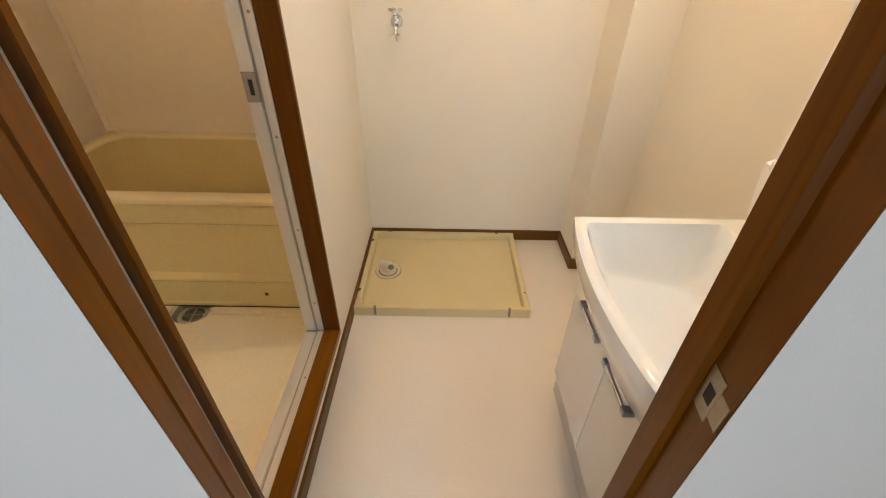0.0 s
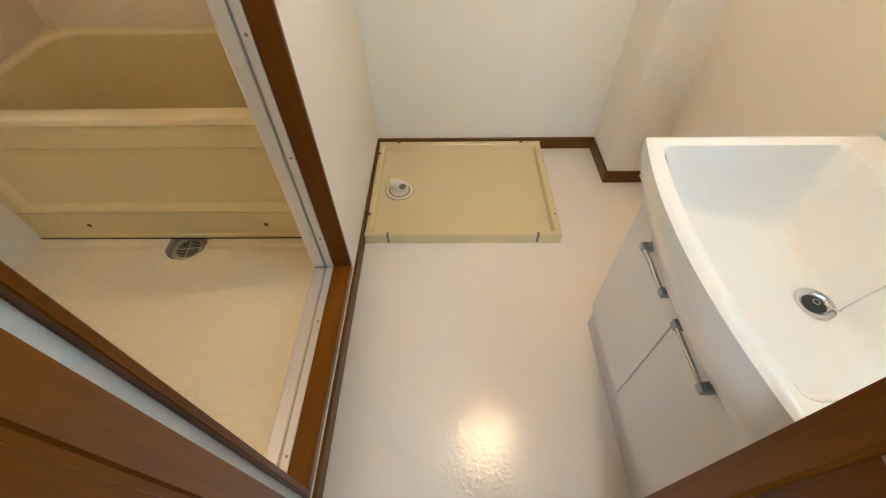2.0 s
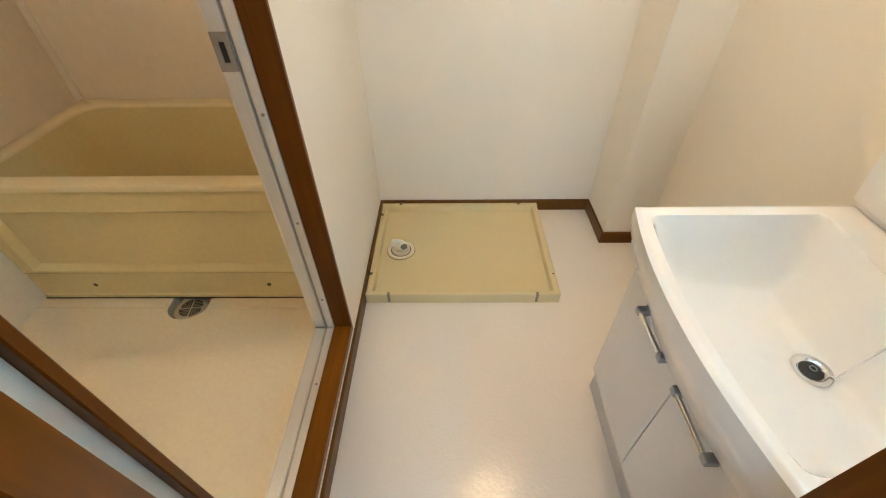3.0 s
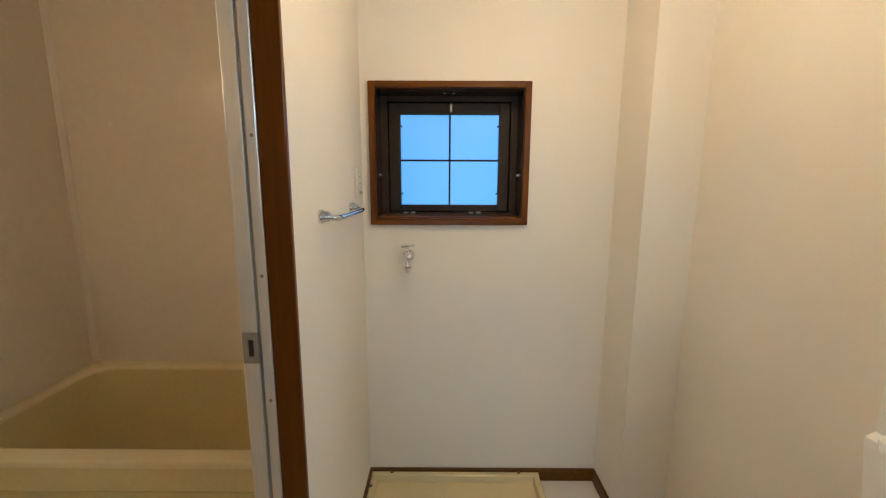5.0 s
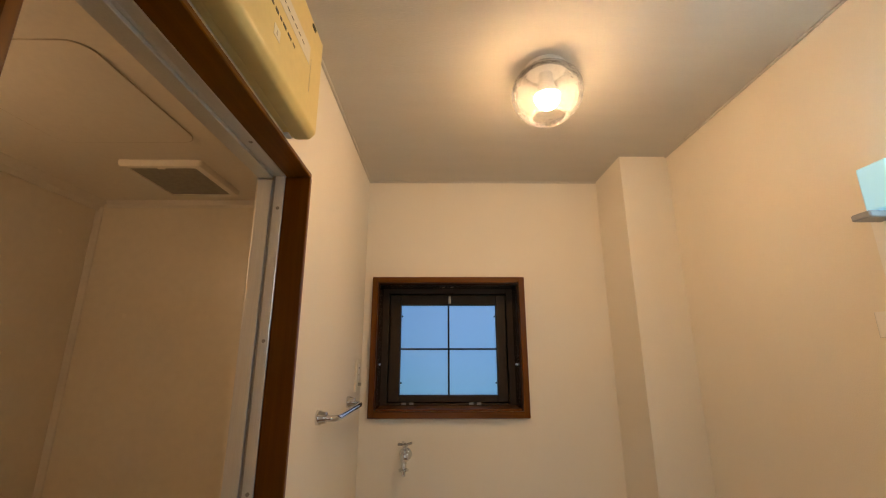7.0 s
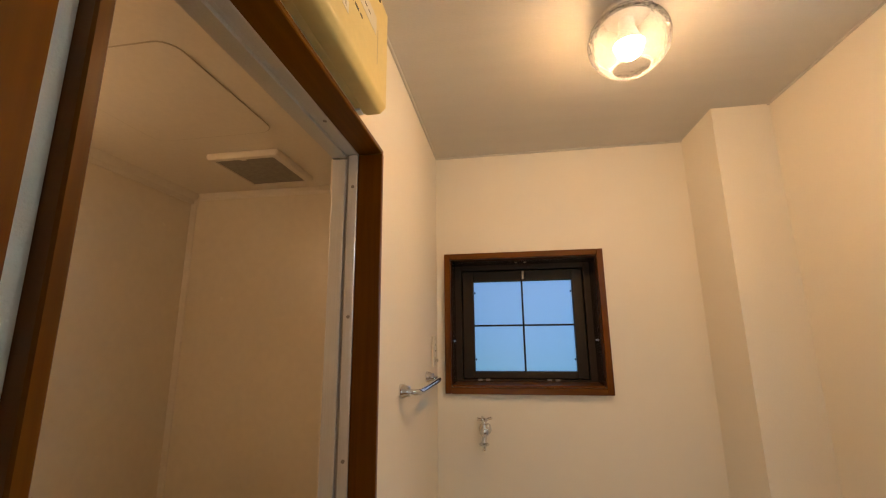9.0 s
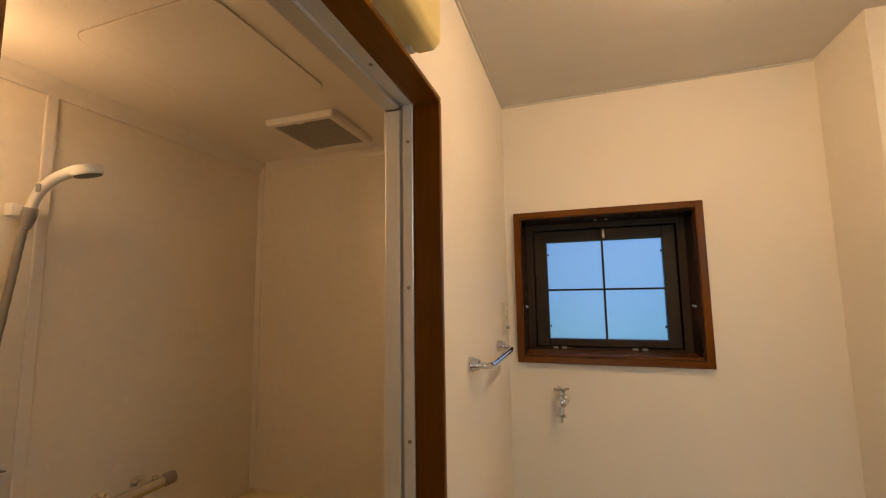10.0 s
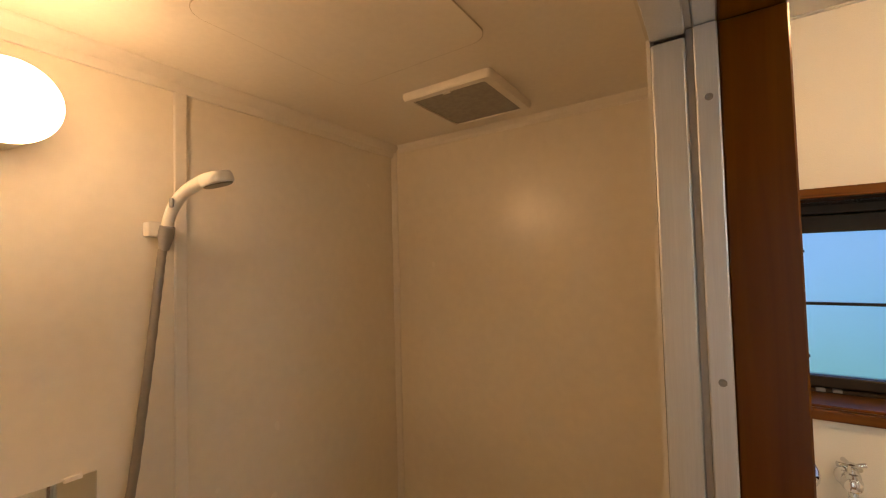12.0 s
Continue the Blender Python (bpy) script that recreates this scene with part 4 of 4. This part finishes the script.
# ---- bathroom things ----
def build_bathtub():
    t = thing("bathtub", (-0.70, 1.645, BFLOOR), "beige resin bathtub with a moulded front apron", "bathtub")
    x0, x1, y0, y1, zr = BX + 0.001, -0.1195, 1.300, 1.988, 0.620
    # rim and hollow as stacked outlines, from outside to the bottom of the tub
    def ring(e, z, r):
        return (rounded(x0 + 0.066 + e, x1 - 0.055 - e, y0 + 0.058 + e, y1 - 0.062 - e, r, 10), z)

    def stack(rings, floor):
        bm = bmesh.new()
        vr = [[bm.verts.new((x, y, z)) for x, y in pts] for pts, z in rings]
        for a, b in zip(vr, vr[1:]):
            for i in range(len(a)):
                bm.faces.new((a[i], a[(i + 1) % len(a)], b[(i + 1) % len(b)], b[i]))
        if floor:
            bm.faces.new(vr[-1])
        bmesh.ops.recalc_face_normals(bm, faces=bm.faces)
        return bm
    top = [(rounded(x0, x1, y0, y1, 0.012, 10), 0.596), (rounded(x0, x1, y0, y1, 0.012, 10), 0.610), (rounded(x0 + 0.002, x1 - 0.002, y0 + 0.003, y1 - 0.001, 0.012, 10), 0.6165),
           (rounded(x0 + 0.007, x1 - 0.007, y0 + 0.009, y1 - 0.002, 0.014, 10), 0.6198), ring(-0.006, zr, 0.09), ring(0.0, 0.6185, 0.09), ring(0.005, 0.6140, 0.09), ring(0.007, 0.607, 0.09)]
    part("tub_rim", stack(top, False), TUB_RIM, t, "pale beige rim", True)
    # hollow takes the darker apron resin, its shade put into the colour
    low = [ring(0.007, 0.607, 0.09), ring(0.012, 0.57, 0.09), ring(0.030, 0.42, 0.10), ring(0.048, 0.30, 0.11), ring(0.066, 0.20, 0.11), ring(0.090, 0.158, 0.10), ring(0.130, 0.140, 0.08)]
    part("tub_hollow", stack(low, True), TUB, t, "yellow-beige hollow, coloured darker for its shade", True)
    # front apron: frame and recessed panels
    ya = 1.309
    zb, zt = BFLOOR + 0.005, 0.5925
    a = part("apron", box(x0, x1, ya + 0.020, ya + 0.034, zb, zt), TUB, t, "yellow-beige apron panel")
    part("apron_band", prism([(ya + 0.020, zt), (ya + 0.003, zt), (ya, zt - 0.004), (ya, 0.512), (ya + 0.003, 0.506), (ya + 0.020, 0.494)], 0, x0, x1), TUB, a)
    part("apron_band", prism([(ya + 0.020, zb), (ya - 0.004, zb), (ya - 0.004, zb + 0.012), (ya + 0.002, zb + 0.020), (ya + 0.004, 0.218), (ya - 0.002, 0.226), (ya - 0.001, 0.234), (ya + 0.020, 0.256)], 0, x0, x1), TUB, a)
    for xa, xb in ((x0, x0 + 0.055), (x1 - 0.055, x1)):
        s = 1 if xa == x0 else -1
        e0, e1 = (xa, xb) if s > 0 else (xb, xa)
        part("apron_side", prism([(e0, ya + 0.0205), (e0, ya + 0.001), (e1 - s * 0.010, ya + 0.001), (e1, ya + 0.005), (e1 + s * 0.022, ya + 0.0205)], 2, 0.240, 0.508), TUB, a)
    # holes drawn as dark discs, their inner shade put into the colour
    for x in (-1.023, -0.341):
        part("apron_hole", lathe([(0.0085, 0.0), (0.0085, 0.0015), (0.004, 0.0015)], pose(x, ya + 0.0028, 0.156, 90), 16), INK, a)
    # dark strip laid in for the shade under the apron's edge
    part("painted_shade_strip", box(x0, x1, ya - 0.006, ya + 0.011, BFLOOR - 0.002, BFLOOR + 0.0045), DARK, t)
    d = thing("floor_drain", (-0.665, 1.25, BFLOOR - 0.045), "round metal floor drain strainer under the tub apron", "drain")
    cx, cy, z = -0.665, 1.262, BFLOOR - 0.020
    part("well", lathe([(0.0755, z - 0.030), (0.0755, z - 0.026), (0.002, z - 0.026)], pose(cx, cy, 0), 32), DARK, d)
    part("dish", lathe([(0.050, z - 0.026), (0.062, z + 0.004), (0.064, z + 0.012), (0.058, z + 0.010), (0.050, z + 0.004)], pose(cx + 0.010, cy - 0.004, 0), 36), STRAINER, d, "", True)
    part("strainer", lathe([(0.051, z - 0.004), (0.051, z + 0.012), (0.047, z + 0.015), (0.002, z + 0.016)], pose(cx + 0.012, cy - 0.006, 0), 32), STRAINER, d, "dull metal strainer", True)
    # slots in four quarters, turned by a right angle from one to the next
    for q in range(4):
        m = pose(cx + 0.012, cy - 0.006, z + 0.0155, 0, 0, 90 * q + 8)
        for k in range(5):
            y = 0.0055 + k * 0.0078
            w = math.sqrt(max(0.0, 0.044 ** 2 - y ** 2))
            if w > 0.010:
                b = box(0.0035, w, y - 0.0022, y + 0.0022, 0, 0.0012)
                bmesh.ops.transform(b, matrix=m, verts=b.verts)
                part("slot", b, DARK, d)


def build_bath_ceiling_things():
    h = thing("ceiling_hatch", (-0.71, 1.19, BCEIL - 0.004), "flush cream access hatch in the bathroom ceiling", "hatch")
    part("gap", prism(rounded(-0.9450, -0.4780, 0.9550, 1.4250, 0.0500), 2, BCEIL - 0.0036, BCEIL - 0.0005), SEAM, h)
    part("panel", prism(rounded(-0.9432, -0.4798, 0.9568, 1.4232, 0.0485), 2, BCEIL - 0.0045, BCEIL - 0.0015, 0.001), BATH_CEIL, h)
    f = thing("ventilation_fan", (-0.70, 1.72, BCEIL - 0.03), "square cream ceiling fan cover with grey mesh", "fan")
    x0, x1, y0, y1 = -0.858, -0.548, 1.556, 1.868
    o, i = rounded(x0, x1, y0, y1, 0.012, 3), rounded(x0 + 0.028, x1 - 0.028, y0 + 0.022, y1 - 0.022, 0.006, 3)
    bm = bmesh.new()
    levels = [(o, BCEIL - 0.001), (o, BCEIL - 0.014), (rounded(x0 + 0.006, x1 - 0.006, y0 + 0.006, y1 - 0.006, 0.010, 3), BCEIL - 0.024), (i, BCEIL - 0.026), (i, BCEIL - 0.016)]
    vr = [[bm.verts.new((x, y, z)) for x, y in pts] for pts, z in levels]
    for a, b in zip(vr, vr[1:]):
        for k in range(len(a)):
            bm.faces.new((a[k], a[(k + 1) % len(a)], b[(k + 1) % len(b)], b[k]))
    bmesh.ops.recalc_face_normals(bm, faces=bm.faces)
    part("cover", bm, BATH_TRIM, f, "cream plastic surround", True)
    part("mesh_panel", prism(i, 2, BCEIL - 0.0205, BCEIL - 0.016), MESH_GREY, f, "grey filter mesh")
    part("tab", box(-0.716, -0.690, y0 + 0.018, y0 + 0.026, BCEIL - 0.029, BCEIL - 0.024, 0.001, 1), BATH_TRIM, f)


def build_bath_lamp():
    t = thing("wall_lamp", (BX + 0.08, 0.762, 1.92), "lit opal globe wall lamp in the bathroom", "lamp")
    # bracket flange widened to shade the wall behind the globe
    part("bracket", lathe([(0.062, 0.0), (0.064, 0.020), (0.066, 0.070), (0.070, 0.112), (0.071, 0.122), (0.066, 0.124)], pose(BX + 0.0005, 0.741, 1.995, 0, 90, 0), 32), WHITE_PLASTIC, t, "white wall bracket", True)
    part("globe", ball((BX + 0.157, 0.741, 1.995), 0.0760, Matrix.Diagonal((0.9, 1.0, 1.0)), 40, 24), OPAL, t, "glowing opal globe", True)


def build_shower():
    t = thing("hand_shower", (-1.18, 1.03, 0.88), "white hand shower with a grey hose in its wall holder", "shower")
    hold = part("wall_holder", box(-1.2595, -1.222, 1.004, 1.062, 1.768, 1.806, 0.006, 2), WHITE_PLASTIC, t, "white plastic holder", True)
    part("clamp", lathe([(0.0165, -0.020), (0.0180, -0.017), (0.0170, 0.004), (0.013, 0.006)], pose(-1.200, 1.037, 1.788, 0, 14, 10), 20), GREY_PLATE, hold, "grey clamp ring", True)
    part("cone", lathe([(0.011, -0.056), (0.0175, -0.024), (0.0175, -0.018)], pose(-1.200, 1.037, 1.788, 0, 14, 10), 18), GREY_PLATE, hold, "", True)
    path = smooth_path([(-1.206, 1.034, 1.770), (-1.197, 1.038, 1.805), (-1.180, 1.044, 1.842), (-1.148, 1.054, 1.874), (-1.100, 1.066, 1.894), (-1.062, 1.074, 1.901)], 6)
    part("handle", tube(path, lambda s: 0.0125 + 0.004 * s, 18), WHITE_PLASTIC, t, "white curved handle", True)
    m = look((-1.045, 1.078, 1.900), (-1.034, 1.104, 1.804))
    hd = part("spray_head", lathe([(0.020, 0.014), (0.034, 0.011), (0.038, 0.004), (0.038, -0.012), (0.035, -0.016)], m, 36), WHITE_PLASTIC, t, "white round spray head", True)
    part("spray_face", lathe([(0.033, -0.0165), (0.031, -0.019), (0.004, -0.019)], m, 32), GREY_RESIN, hd, "grey spray face", True)
    part("selector", box(-1.172, -1.158, 1.028, 1.036, 1.836, 1.860, 0.003, 1), HANDLE_GREY, t)
    hose = smooth_path([(-1.214, 1.032, 1.736), (-1.220, 1.026, 1.66), (-1.222, 1.014, 1.54), (-1.222, 0.993, 1.36), (-1.220, 0.966, 1.16), (-1.215, 0.925, 0.98),
                        (-1.200, 0.900, 0.80), (-1.170, 0.930, 0.62), (-1.140, 1.05, 0.53), (-1.145, 1.20, 0.60), (-1.175, 1.30, 0.76), (-1.190, 1.330, 0.862)], 10)
    part("hose", tube(hose, lambda s: 0.0102 + 0.0006 * math.sin(s * 900), 14), HOSE, t, "grey ribbed hose", True)
    # lower hook for the hand shower
    k = thing("shower_hook", (-1.235, 1.035, 1.045), "small white plastic hand shower hook on the wall", "hook")
    part("base", box(-1.2595, -1.238, 1.018, 1.058, 1.040, 1.088, 0.005, 2), WHITE_PLASTIC, k, "", True)
    part("cup", lathe([(0.021, -0.020), (0.023, 0.018), (0.017, 0.018), (0.016, -0.016)], pose(-1.218, 1.030, 1.062, 0, 16, 0), 20, False), WHITE_PLASTIC, k, "", True)
    part("cup_bore", lathe([(0.0165, 0.006), (0.0165, 0.008)], pose(-1.218, 1.030, 1.062, 0, 16, 0), 18), GREY_RESIN, k)
    # thermostatic mixer above the tub end
    x = thing("bath_mixer_tap", (-1.20, 1.37, 0.83), "chrome bath mixer tap with two knobs on the wall", "tap")
    part("body", lathe([(0.015, -0.11), (0.021, -0.105), (0.0225, 0.105), (0.015, 0.11)], pose(-1.192, 1.370, 0.868, 90), 24), CHROME, x, "", True)
    for y in (1.240, 1.498):
        part("knob", lathe([(0.016, -0.026), (0.0225, -0.022), (0.0235, 0.010), (0.019, 0.024)], pose(-1.192, y, 0.868, 90), 20), GREY_PLATE, x, "", True)
    for y in (1.305, 1.435):
        part("wall_leg", lathe([(0.028, 0.0), (0.028, 0.006), (0.016, 0.012), (0.016, 0.060)], pose(-1.2595, y, 0.868, 0, 90, 0), 20), CHROME, x, "", True)
    part("lever", box(-1.200, -1.184, 1.440, 1.462, 0.886, 0.898, 0.003, 1), CHROME, x)
    part("hose_outlet", lathe([(0.011, -0.03), (0.012, 0.0)], pose(-1.190, 1.330, 0.852), 16), CHROME, x, "", True)


def build_bath_mirror():
    t = thing("bath_mirror", (BX + 0.006, 0.72, 0.78), "frameless wall mirror with small clips in the bathroom", "mirror")
    part("pane", box(BX + 0.0008, BX + 0.006, 0.520, 0.914, 0.780, 1.232, 0.001, 1), MIRROR, t)
    for y in (0.60, 0.872):
        part("clip", box(BX + 0.0005, BX + 0.009, y - 0.016, y + 0.016, 1.226, 1.236, 0.001, 1), BATH_TRIM, t)


build_bathtub()
build_bath_ceiling_things()
build_bath_lamp()
build_shower()
build_bath_mirror()
